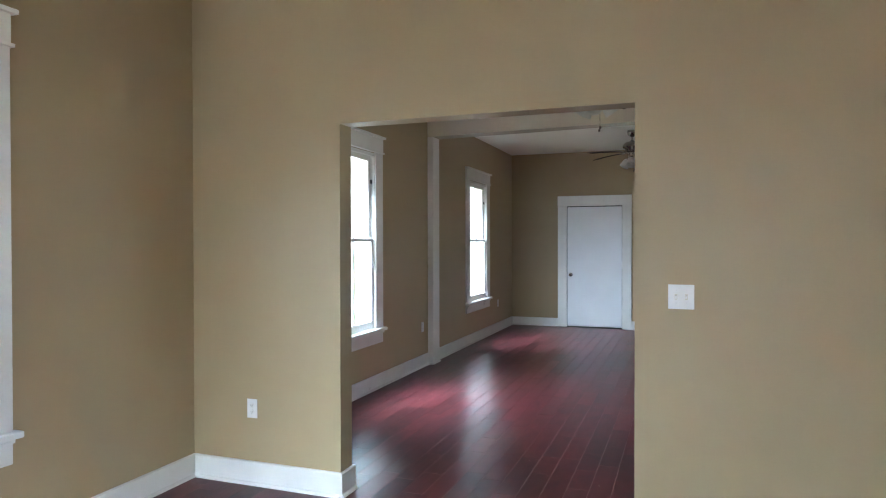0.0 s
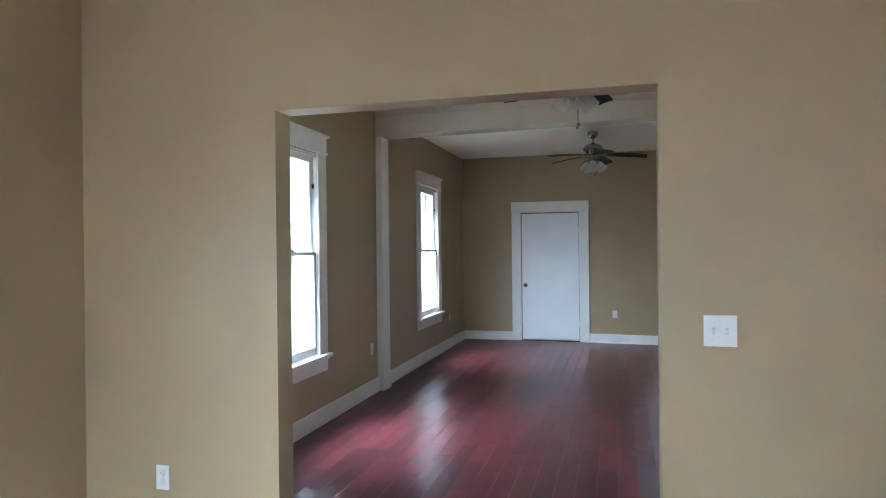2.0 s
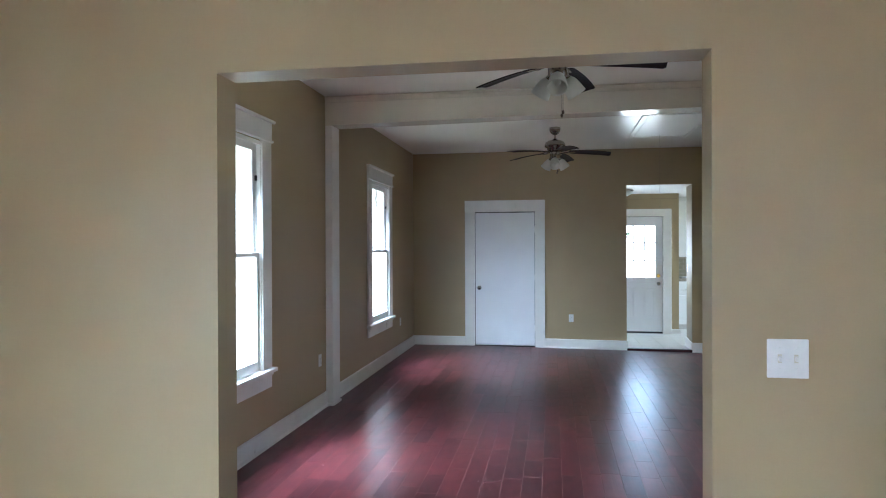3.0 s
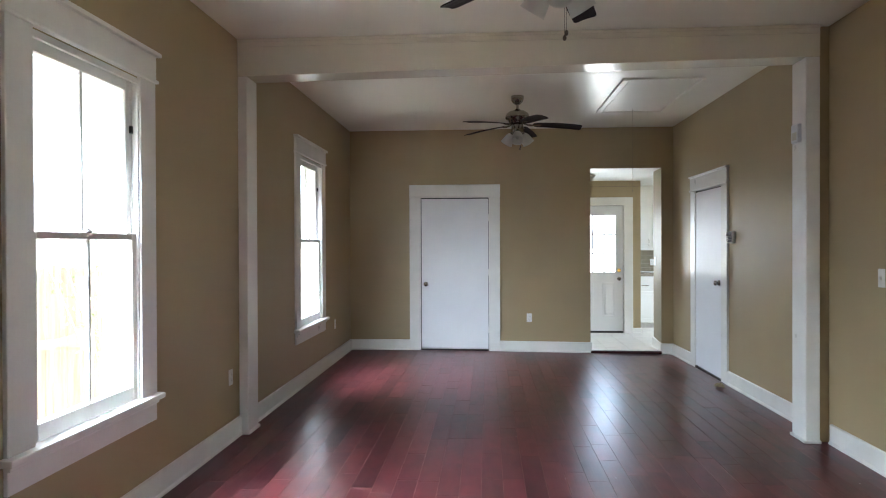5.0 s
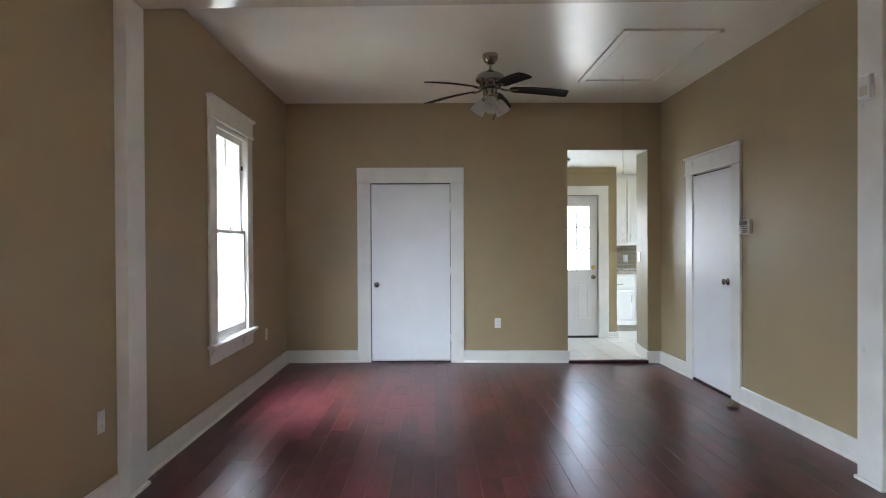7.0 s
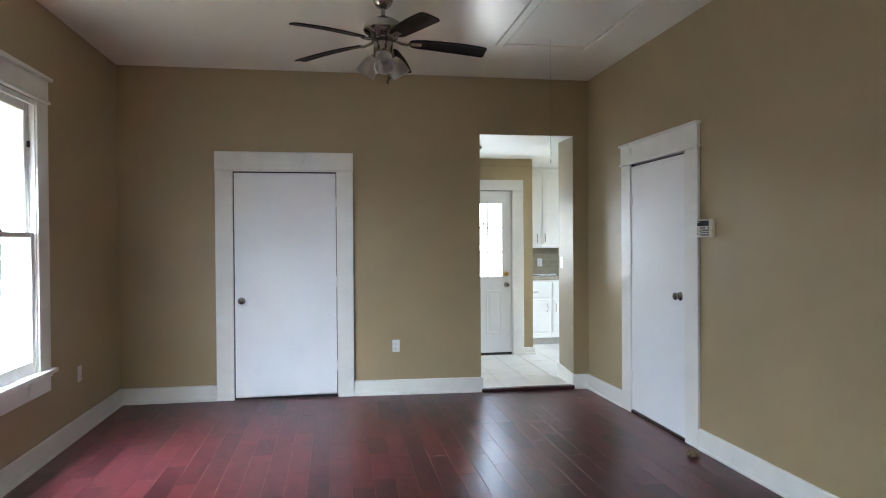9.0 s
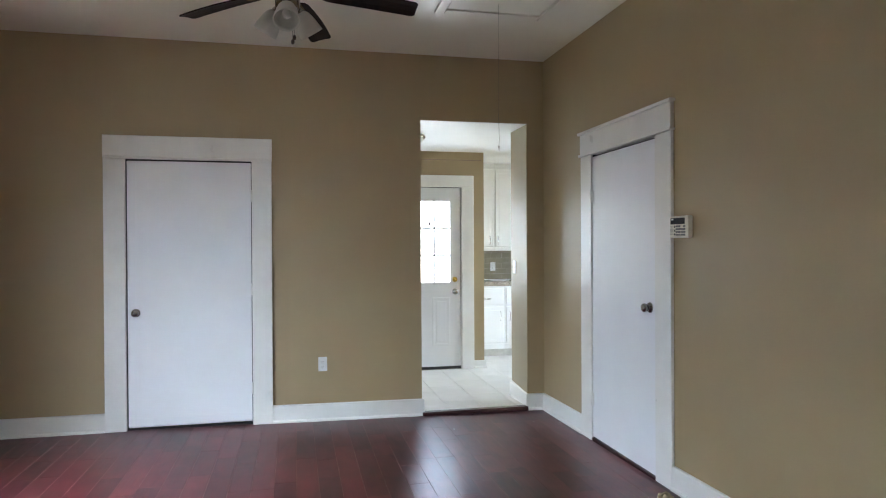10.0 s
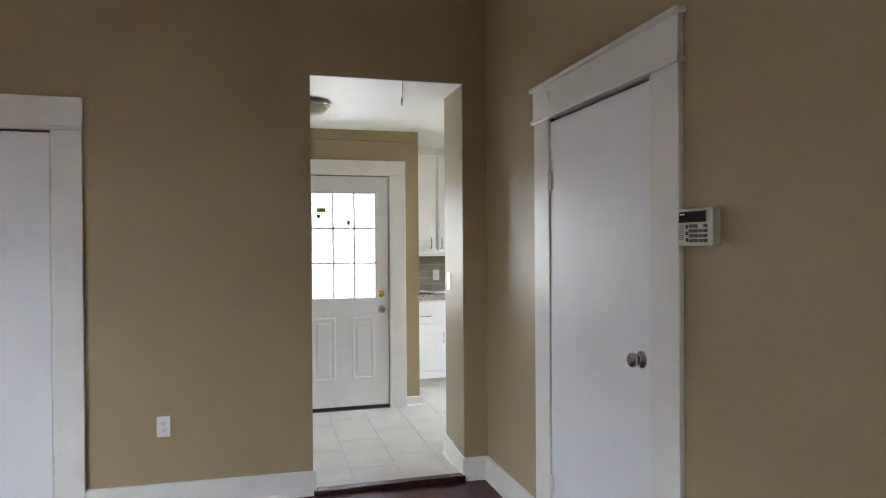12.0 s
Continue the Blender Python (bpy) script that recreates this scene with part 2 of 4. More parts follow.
def mesh_of(name, bm, material):
    me = bpy.data.meshes.new(name)
    bm.to_mesh(me)
    bm.free()
    me.materials.append(material)
    return me


def part(name, bm, material, parent=None, label=""):
    ob = new(name, mesh_of(name, bm, material))
    if parent is not None:
        ob.parent = parent
        ob.matrix_parent_inverse = parent.matrix_world.inverted() if parent.type != "EMPTY" else Matrix()
    return tagged(ob, label)


def structure(name, bm, material, label="", category=""):
    return tagged(part(name, bm, material), label, category, kind="structure")


def thing(name, label, category, group="", kind=""):
    return tagged(new(name), label, category, group, kind)


def wall_bm(axis, a0, a1, u0, u1, z0, z1, openings=()):
    """A thick wall across axis from a0 to a1, along the other axis from u0 to u1, with openings (u0, u1, z0, z1)."""
    bm = bmesh.new()

    def put(ua, ub, za, zb):
        if ub - ua < 1e-4 or zb - za < 1e-4:
            return
        if axis == "x":
            box(bm, a0, a1, ua, ub, za, zb)
        else:
            box(bm, ua, ub, a0, a1, za, zb)

    at = u0
    for ua, ub, za, zb in sorted(openings):
        put(at, ua, z0, z1)
        put(ua, ub, z0, za)
        put(ua, ub, zb, z1)
        at = ub
    put(at, u1, z0, z1)
    bmesh.ops.remove_doubles(bm, verts=bm.verts, dist=1e-5)
    return bm


# ---- walls, ceilings ----
WIN_OPEN = [(y - WIN_HALF - 0.02, y + WIN_HALF + 0.02, WIN_SILL - 0.03, WIN_TOP + 0.02) for y in WIN_Y]
CL_X0, CL_X1, CL_TOP = -1.783, -0.868, 2.045
RD_Y0, RD_Y1, RD_TOP = 9.068, 9.925, 2.040
KD_X0, KD_X1, KD_TOP = 0.490, 1.275, 2.035
structure("wall_west", wall_bm("x", WEST - 0.20, WEST, SOUTH - 0.2, 14.2, -0.6, 3.2, WIN_OPEN), WALL, "tan painted plaster wall with tall sash windows", "wall")
structure("wall_partition", wall_bm("y", PART_Y0, PART_Y1, WEST, 2.4, -0.1, CEIL, [(OP_X0, OP_X1, -0.1, OP_TOP)]), WALL, "tan painted partition with a wide cased opening", "wall")
structure("wall_north", wall_bm("y", NORTH, NORTH + 0.225, WEST, EAST_FAR, -0.1, CEIL, [(CL_X0 - 0.02, CL_X1 + 0.02, -0.1, CL_TOP + 0.02), (K_X0, K_X1, -0.1, K_TOP)]), WALL, "tan painted end wall with closet door and kitchen opening", "wall")
structure("wall_kitchen_south", wall_bm("y", NORTH + 0.2252, NORTH + 0.435, WEST, EAST_FAR, -0.1, CEIL, [(K_X0 - 0.004, K_X1 + 0.003, -0.1, K_TOP)]), JAMBP, "thick glossy tan wall round the kitchen opening", "wall")
structure("wall_east_far", wall_bm("x", EAST_FAR, EAST_FAR + 0.16, BEAM_Y1, NORTH + 0.435, -0.1, CEIL, [(RD_Y0 - 0.02, RD_Y1 + 0.02, -0.1, RD_TOP + 0.02)]), WALL, "tan painted wall with a white door", "wall")
structure("wall_east_near", wall_bm("x", EAST_NEAR, EAST_NEAR + 0.20, PART_Y1, BEAM_Y1, -0.1, CEIL, [(DINING_WIN_Y - WIN_HALF - 0.02, DINING_WIN_Y + WIN_HALF + 0.02, WIN_SILL - 0.03, WIN_TOP + 0.02)]), WALL, "tan painted wall with one added sash window, out of view", "wall")
structure("wall_east_front", wall_bm("x", 2.4, 2.60, SOUTH - 0.2, PART_Y1, -0.1, 3.2, [(EAST_WIN_Y - WIN_HALF - 0.02, EAST_WIN_Y + WIN_HALF + 0.02, WIN_SILL - 0.03, WIN_TOP + 0.02)]), WALL, "tan painted wall with one added sash window, out of view", "wall")
structure("wall_south", wall_bm("y", SOUTH - 0.2, SOUTH, WEST, 2.4, -0.1, 3.2, [(x - WIN_HALF - 0.02, x + WIN_HALF + 0.02, WIN_SILL - 0.03, WIN_TOP + 0.02) for x in SOUTH_WIN_X]), WALL, "tan painted wall with three added sash windows, out of view", "wall")
structure("wall_kitchen_north", wall_bm("y", K_WALL, K_WALL + 0.15, WEST, 1.545, -0.1, 2.60, [(KD_X0 - 0.02, KD_X1 + 0.02, -0.1, KD_TOP + 0.02)]), WALL, "tan painted kitchen wall with a glazed back door", "wall")
structure("wall_kitchen_alcove", wall_bm("y", 13.96, 14.11, 1.395, 3.4, -0.1, 2.60), WALL, "tan painted wall behind kitchen cabinets", "wall")
structure("wall_alcove_side", wall_bm("x", 1.395, 1.545, K_WALL + 0.15, 13.96, -0.1, 2.60), WALL, "tan painted side wall of the alcove", "wall")
structure("wall_kitchen_east", wall_bm("x", 3.4, 3.60, NORTH + 0.435, 14.11, -0.1, 2.60, [(12.35 - WIN_HALF - 0.02, 12.35 + WIN_HALF + 0.02, WIN_SILL - 0.03, WIN_TOP + 0.02)]), WALL, "plain tan kitchen wall", "wall")
structure("wall_kitchen_return", wall_bm("y", NORTH + 0.275, NORTH + 0.435, EAST_FAR + 0.16, 3.4, -0.1, 2.60), WALL, "plain tan kitchen wall", "wall")
structure("wall_closet_back", wall_bm("x", EAST_FAR + 0.8, EAST_FAR + 0.95, 8.6, 10.4, -0.1, CEIL), WALL, "plain wall behind the side door", "wall")
structure("ceiling", boxed(WEST, EAST_FAR + 0.16, PART_Y1, NORTH, CEIL, CEIL + 0.12), CEILING, "off-white satin painted ceiling", "ceiling")
structure("ceiling_front", boxed(WEST, 2.4, SOUTH, PART_Y1, CEIL + 0.001, CEIL + 0.13), CEILING, "off-white painted ceiling", "ceiling")
structure("ceiling_kitchen", boxed(WEST, 3.4, NORTH + 0.4352, 14.11, K_TOP + 0.003, K_TOP + 0.12), KCEIL, "smooth white kitchen ceiling", "ceiling")
structure("kitchen_soffit", boxed(K_X0, K_X1, NORTH + 0.003, NORTH + 0.4345, K_TOP - 0.004, K_TOP + 0.002), KCEIL, "white painted underside of the kitchen opening", "trim")
structure("jamb_lining", boxed(K_X1 - 0.003, K_X1 - 0.0002, NORTH + 0.004, NORTH + 0.224, -0.03, K_TOP - 0.005), JAMBP, "glossy tan painted jamb of the kitchen opening", "trim")
structure("roof", boxed(WEST - 0.6, 4.0, SOUTH - 0.6, 14.6, 3.2, 3.35), OUTER_PAINT, "flat roof deck above the rooms", "roof")
structure("seam_strip", boxed(K_X0 - 0.6, 1.52, K_WALL - 0.003, K_WALL, 2.338, 2.342), SUBFLOOR, "thin painted panel seam near the kitchen ceiling", "trim")

# beam between the two halves of the long room
BEAM_END = 1.468


def beam_z(x):
    """The old beam rises a little towards the east."""
    return BEAM_Z + 0.055 * (x - WEST) / (BEAM_END - WEST)


bm = boxed(WEST, BEAM_END, BEAM_Y0, BEAM_Y1, BEAM_Z, CEIL, bevel=0.004)
for v in bm.verts:
    if v.co.z < BEAM_Z + 0.02:
        v.co.z += beam_z(v.co.x) - BEAM_Z
beam = structure("ceiling_beam", bm, BEAMW, "glossy off-white boxed beam across the long room", "beam")
for z0, z1, d in ((CEIL - 0.026, CEIL - 0.001, 0.014), (CEIL - 0.062, CEIL - 0.052, 0.003)):
    part("moulding", boxed(WEST + 0.001, BEAM_END - 0.001, BEAM_Y0 - d, BEAM_Y0 - 0.0005, z0, z1, bevel=0.006, segments=2), BEAMW, beam)
for name, x0, x1 in (("post_west", WEST, WEST + 0.070), ("post_east", 1.371, 1.468)):
    post = thing(name, "flat glossy white post boxed under the beam", "post", kind="structure")
    part("shaft", boxed(x0, x1, BEAM_Y0 + 0.004, BEAM_Y1 - 0.004, 0.0, beam_z((x0 + x1) / 2), bevel=0.004), WHITE, post)
    xa, xb = (x0, x1 + 0.014) if name == "post_west" else (x0 - 0.014, x1 + 0.006)
    part("shoe", boxed(xa, xb, BEAM_Y0 - 0.010, BEAM_Y1 + 0.008, 0.0, 0.022, bevel=0.006, segments=2), WHITE, post)


structure("wall_stub", boxed(1.4682, EAST_FAR, BEAM_Y0 + 0.045, BEAM_Y1 - 0.02, -0.1, CEIL - 0.0005), WALL, "narrow tan painted return behind the white post", "wall")


# ---- baseboards ----
def clamp01(v):
    return max(0.0, min(1.0, v))


def floor_z(x, y):
    """The old floor sinks a little towards its north-east corner."""
    return -0.022 * clamp01((y - 7.0) / 3.9) ** 1.5 * min(1.6, max(0.0, (x + 1.6) / 2.0))


def baseboard(x0, y0, x1, y1, nx, ny, h=0.140):
    """A run from (x0, y0) to (x1, y1) with its face towards (nx, ny): board, eased top and a shoe at the floor."""
    profile = [(0, 0), (0.028, 0), (0.028, 0.010), (0.023, 0.018), (0.0175, 0.022), (0.0175, h - 0.006), (0.012, h), (0, h)]
    bm = bmesh.new()
    ends = [[bm.verts.new((x + nx * d, y + ny * d, z + (floor_z(x, y) if y < NORTH + 0.2 else 0))) for d, z in profile] for x, y in ((x0, y0), (x1, y1))]
    k = len(profile)
    for i in range(k):
        bm.faces.new((ends[0][i], ends[0][(i + 1) % k], ends[1][(i + 1) % k], ends[1][i]))
    bm.faces.new(ends[0])
    bm.faces.new(ends[1])
    bmesh.ops.recalc_face_normals(bm, faces=bm.faces)
    return structure("baseboard", bm, WHITE, "white painted baseboard with shoe moulding", "baseboard")


CAS = 0.150
baseboard(WEST, SOUTH, WEST, PART_Y0, 1, 0)
baseboard(WEST + 0.018, PART_Y0, OP_X0, PART_Y0, 0, -1)
baseboard(OP_X0, PART_Y0 - 0.0175, OP_X0, PART_Y1 + 0.0175, 1, 0)
baseboard(OP_X1, PART_Y0 - 0.0175, OP_X1, PART_Y1 + 0.0175, -1, 0)
baseboard(OP_X1, PART_Y0, 2.4, PART_Y0, 0, -1)
baseboard(WEST + 0.018, PART_Y1, OP_X0, PART_Y1, 0, 1)
baseboard(OP_X1, PART_Y1, EAST_NEAR, PART_Y1, 0, 1)
baseboard(2.4, SOUTH, 2.4, PART_Y0, -1, 0)
baseboard(WEST, SOUTH, 2.4, SOUTH, 0, 1)
baseboard(WEST, PART_Y1, WEST, BEAM_Y0, 1, 0)
baseboard(WEST, BEAM_Y1, WEST, NORTH, 1, 0)
baseboard(EAST_NEAR, PART_Y1, EAST_NEAR, BEAM_Y0, -1, 0)
baseboard(EAST_FAR, BEAM_Y1, EAST_FAR, 8.898, -1, 0)
baseboard(EAST_FAR, 10.10, EAST_FAR, NORTH, -1, 0)
baseboard(WEST + 0.018, NORTH, -1.935, NORTH, 0, -1)
baseboard(-0.717, NORTH, K_X0, NORTH, 0, -1)
baseboard(K_X1, NORTH, EAST_FAR - 0.0175, NORTH, 0, -1)
baseboard(K_X1, NORTH - 0.0195, K_X1, NORTH + 0.44, -1, 0)
baseboard(K_X0, NORTH - 0.0195, K_X0, NORTH + 0.44, 1, 0)
baseboard(1.425, K_WALL, 1.56, K_WALL, 0, -1, 0.085)
baseboard(1.545, K_WALL - 0.017, 1.545, 13.36, 1, 0, 0.085)


# ---- windows ----
def sash_window(index, place, turn):
    """A tall double-hung window with flat casing, a cap head, stool and apron."""
    w = thing("window_%d" % index, "tall white wooden double-hung sash window with flat casing", "window", kind="structure")
    w.matrix_world = Matrix.Translation(place) @ pose(0, 0, 0, 0, 0, turn)
    yc, f = 0.0, 0.0
    y0, y1, z0, z1 = yc - WIN_HALF, yc + WIN_HALF, WIN_SILL, WIN_TOP
    part("casing", box(box(bmesh.new(), f, f + 0.022, y0 - 0.155, y0 + 0.004, z0, z1 + 0.03, bevel=0.003), f, f + 0.022, y1 - 0.004, y1 + 0.155, z0, z1 + 0.03, bevel=0.003), WHITE, w)
    part("head_casing", boxed(f, f + 0.026, y0 - 0.158, y1 + 0.158, z1 + 0.0305, z1 + 0.172, bevel=0.003), WHITE, w)
    part("fillet", boxed(f, f + 0.036, y0 - 0.170, y1 + 0.170, z1 + 0.024, z1 + 0.042, bevel=0.005, segments=2), WHITE, w)
    part("cap", boxed(f, f + 0.048, y0 - 0.180, y1 + 0.180, z1 + 0.1725, z1 + 0.195, bevel=0.005, segments=2), WHITE, w)
    part("stool", boxed(f - 0.10, f + 0.058, y0 - 0.182, y1 + 0.182, z0 - 0.032, z0 - 0.001, bevel=0.008, segments=2), WHITE, w)
    ap = boxed(f, f + 0.020, y0 - 0.155, y1 + 0.155, z0 - 0.150, z0 - 0.033, bevel=0.003)
    box(ap, f, f + 0.034, y0 - 0.158, y1 + 0.158, z0 - 0.055, z0 - 0.033, bevel=0.008, segments=2)
    part("apron", ap, WHITE, w)
    jb = bmesh.new()
    box(jb, f - 0.199, f - 0.001, y0 - 0.019, y0, z0 - 0.02, z1)
    box(jb, f - 0.199, f - 0.001, y1, y1 + 0.019, z0 - 0.02, z1)
    box(jb, f - 0.199, f - 0.001, y0 - 0.019, y1 + 0.019, z1, z1 + 0.019)
    for s, e in ((y0, y0 + 0.014), (y1 - 0.014, y1)):
        box(jb, f - 0.0355, f - 0.0305, s, e, z0, z1 - 0.001)
        box(jb, f - 0.0025, f + 0.010, s, e, z0, z1 - 0.001)
    box(jb, f - 0.0025, f + 0.010, y0 + 0.0145, y1 - 0.0145, z1 - 0.016, z1 - 0.001)
    part("jamb", jb, WHITE, w)
    part("outer_sill", boxed(f - 0.26, f - 0.101, y0 - 0.019, y1 + 0.019, z0 - 0.045, z0 - 0.012, bevel=0.004), WHITE, w)
    mid = 1.466
    for name, xa, xb, za, zb, bottom, top in (("lower_sash", f - 0.030, f - 0.003, z0 + 0.002, mid + 0.018, 0.075, 0.032), ("upper_sash", f - 0.064, f - 0.036, mid - 0.014, z1 - 0.002, 0.032, 0.055)):
        sash = bmesh.new()
        ya, yb, st = y0 + 0.003, y1 - 0.003, 0.048
        box(sash, xa, xb, ya, ya + st, za, zb, bevel=0.003)
        box(sash, xa, xb, yb - st, yb, za, zb, bevel=0.003)
        box(sash, xa + 0.001, xb - 0.001, ya + st, yb - st, za, za + bottom, bevel=0.003)
        box(sash, xa + 0.001, xb - 0.001, ya + st, yb - st, zb - top, zb, bevel=0.003)
        box(sash, xa + 0.004, xb - 0.004, yc - 0.009, yc + 0.009, za + bottom, zb - top, bevel=0.003)
        so = part(name, sash, WHITE, w)
        for s, e in ((ya + st, yc - 0.009), (yc + 0.009, yb - st)):
            pane = part("pane", boxed((xa + xb) / 2 - 0.0015, (xa + xb) / 2 + 0.0015, s - 0.001, e + 0.001, za + bottom - 0.001, zb - top + 0.001), GLASS, so)
            pane.visible_shadow = False
    lock = moved(lathe([(0, 0.022), (0.010, 0.021), (0.014, 0.012), (0.022, 0.008), (0.024, 0), (0, 0)], 16), Matrix.Translation((f - 0.017, yc, mid + 0.0175)))
    part("sash_lock", lock, NICKEL, w, "small metal sash lock")
    part("sash_stop", boxed(f - 0.036, f - 0.022, y1 - 0.022, y1 - 0.0005, z1 - 0.28, z1 - 0.24, bevel=0.003), SLOT, w, "small dark sash stop")
    return w


for i, yc in enumerate(WIN_Y):
    sash_window(i + 1, (WEST, yc, 0), 0)
for i, xc in enumerate(SOUTH_WIN_X):
    sash_window(i + 5, (xc, SOUTH, 0), 90)
sash_window(8, (3.4, 12.35, 0), 180)
sash_window(9, (2.4, EAST_WIN_Y, 0), 180)
sash_window(10, (EAST_NEAR, DINING_WIN_Y, 0), 180)


# ---- doors ----
KNOB = [(0, 0.056), (0.012, 0.0555), (0.021, 0.052), (0.0265, 0.045), (0.0275, 0.037), (0.024, 0.029), (0.018, 0.023), (0.0165, 0.017), (0.018, 0.012), (0.029, 0.009), (0.032, 0.005), (0.0325, 0), (0, 0)]


def knob(parent, at, turn, material=NICKEL, label="brushed nickel door knob"):
    k = part("knob", moved(lathe(KNOB, 24), Matrix.Translation(at) @ turn), material, parent, label)
    part("key_slot", moved(boxed(-0.0012, 0.0012, -0.006, 0.006, 0.0555, 0.0566), Matrix.Translation(at) @ turn), SLOT, k)
    return k


TO_SOUTH = pose(0, 0, 0, 90, 0, 0)
TO_WEST = pose(0, 0, 0, 0, -90, 0)

# closet door in the end wall
d = thing("door_1", "closed flat white slab door with flat white casing", "door", kind="structure")
f = NORTH
cz = boxed(-1.935, CL_X0, f - 0.022, f, -0.03, 2.052, bevel=0.003)
box(cz, CL_X1, -0.717, f - 0.022, f, -0.03, 2.052, bevel=0.003)
part("casing", cz, WHITE, d)
part("head_casing", boxed(-1.938, -0.714, f - 0.025, f, 2.072, 2.228, bevel=0.003), WHITE, d)
part("fillet", boxed(-1.938, -0.714, f - 0.028, f, 2.0525, 2.0715, bevel=0.004), WHITE, d)
fr = boxed(CL_X0 - 0.018, CL_X0 - 0.0005, f + 0.001, f + 0.2, 0, 2.06)
box(fr, CL_X1 + 0.0005, CL_X1 + 0.018, f + 0.001, f + 0.2, 0, 2.06)
box(fr, CL_X0, CL_X1, f + 0.001, f + 0.2, 2.0525, 2.064)
box(fr, CL_X0, CL_X1, f + 0.050, f + 0.062, 0.0, 2.05)
part("door_frame", fr, WHITE, d)
slab = part("slab", boxed(CL_X0 + 0.009, CL_X1 - 0.006, f - 0.006, f + 0.032, 0.022, CL_TOP - 0.006, bevel=0.003), DOORW, d, "smooth white painted slab")
knob(slab, (-1.716, f - 0.006, 0.888), TO_SOUTH)
for z in (0.28, 1.05, 1.78):
    part("hinge", moved(lathe([(0, 0.045), (0.006, 0.045), (0.0065, -0.045), (0, -0.045)], 10), Matrix.Translation((CL_X1 - 0.001, f - 0.021, z))), WHITE, d)
# near-black fillers put the shade of the gaps round and under the slab
gap = boxed(CL_X0 + 0.0005, CL_X0 + 0.0085, f + 0.002, f + 0.030, 0.0, 2.052)
box(gap, CL_X1 - 0.0055, CL_X1 - 0.0002, f + 0.002, f + 0.030, 0.0, 2.052)
box(gap, CL_X0 + 0.009, CL_X1 - 0.006, f + 0.002, f + 0.030, CL_TOP - 0.0055, 2.0522)
part("gap_shade", gap, SLOT, d, "dark strip standing in for the shade in the gap round the slab")
part("sill_shade", boxed(CL_X0, CL_X1, f + 0.004, f + 0.048, -0.02, 0.004), SLOT, d)

# side door in the east wall
d = thing("door_2", "closed flat white slab door with nickel knob", "door", kind="structure")
f = EAST_FAR
cz = boxed(f - 0.022, f, 8.898, RD_Y0, -0.03, 2.035, bevel=0.003)
box(cz, f - 0.022, f, RD_Y1, 10.10, -0.03, 2.035, bevel=0.003)
part("casing", cz, WHITE, d)
part("head_casing", boxed(f - 0.026, f, 8.894, 10.104, 2.054, 2.196, bevel=0.003), WHITE, d)
part("fillet", boxed(f - 0.036, f, 8.884, 10.114, 2.0355, 2.0535, bevel=0.005, segments=2), WHITE, d)
part("cap", boxed(f - 0.042, f, 8.878, 10.120, 2.1965, 2.216, bevel=0.005, segments=2), WHITE, d)
fr = boxed(f + 0.001, f + 0.158, RD_Y0 - 0.018, RD_Y0 - 0.0005, 0, 2.05)
box(fr, f + 0.001, f + 0.158, RD_Y1 + 0.0005, RD_Y1 + 0.018, 0, 2.05)
box(fr, f + 0.001, f + 0.158, RD_Y0, RD_Y1, 2.0357, 2.056)
box(fr, f + 0.060, f + 0.072, RD_Y0, RD_Y1, 0.02, 2.035)
part("door_frame", fr, WHITE, d)
slab = part("slab", boxed(f - 0.016, f + 0.022, RD_Y0 + 0.003, RD_Y1 - 0.007, 0.010, 2.016, bevel=0.003), DOORW, d, "smooth white painted slab")
# the shade in this door's gaps, also put in as near-black fillers
gap = boxed(f - 0.008, f + 0.020, RD_Y1 - 0.0065, RD_Y1 - 0.0003, 0.004, 2.034)
box(gap, f - 0.004, f + 0.020, RD_Y0 + 0.003, RD_Y1 - 0.0067, 2.0162, 2.0245)
part("gap_shade", gap, SLOT, d, "dark strip standing in for the shade in the gap round the slab")
knob(slab, (f - 0.016, 9.130, 1.008), TO_WEST)
for z in (0.28, 1.735):
    hb = moved(lathe([(0, 0.045), (0.006, 0.045), (0.0065, -0.045), (0, -0.045)], 10), Matrix.Translation((f - 0.022, RD_Y1 - 0.002, z)))
    box(hb, f - 0.0235, f - 0.0165, RD_Y1 - 0.030, RD_Y1 + 0.012, z - 0.044, z + 0.044, bevel=0.001)
    part("hinge", hb, WHITE, d, "painted-over butt hinge")
part("threshold", boxed(f - 0.022, f + 0.06, RD_Y0 + 0.001, RD_Y1 - 0.001, -0.03, 0.002, bevel=0.005, segments=2), DARKWOOD, d, "dark wooden threshold strip")

# glazed back door in the kitchen
d = thing("door_3", "white half-glazed kitchen back door with nine panes", "door", kind="structure")
f = K_WALL
cz = boxed(KD_X0 - 0.148, KD_X0 - 0.004, f - 0.022, f, 0.0, 2.035, bevel=0.003)
box(cz, KD_X1 + 0.008, KD_X1 + 0.148, f - 0.022, f, 0.0, 2.035, bevel=0.003)
box(cz, KD_X0 - 0.148, KD_X1 + 0.148, f - 0.022, f, 2.0355, 2.166, bevel=0.003)
part("casing", cz, WHITE, d)
fr = boxed(KD_X0 - 0.018, KD_X0 - 0.003, f - 0.004, f + 0.14, 0, 2.05)
box(fr, KD_X1 + 0.003, KD_X1 + 0.018, f - 0.004, f + 0.14, 0, 2.05)
box(fr, KD_X0 - 0.003, KD_X1 + 0.003, f - 0.004, f + 0.14, KD_TOP + 0.003, KD_TOP + 0.018)
part("door_frame", fr, WHITE, d)
ws = boxed(KD_X0 - 0.003, KD_X0 + 0.012, f + 0.047, f + 0.06, 0.0, KD_TOP + 0.003)
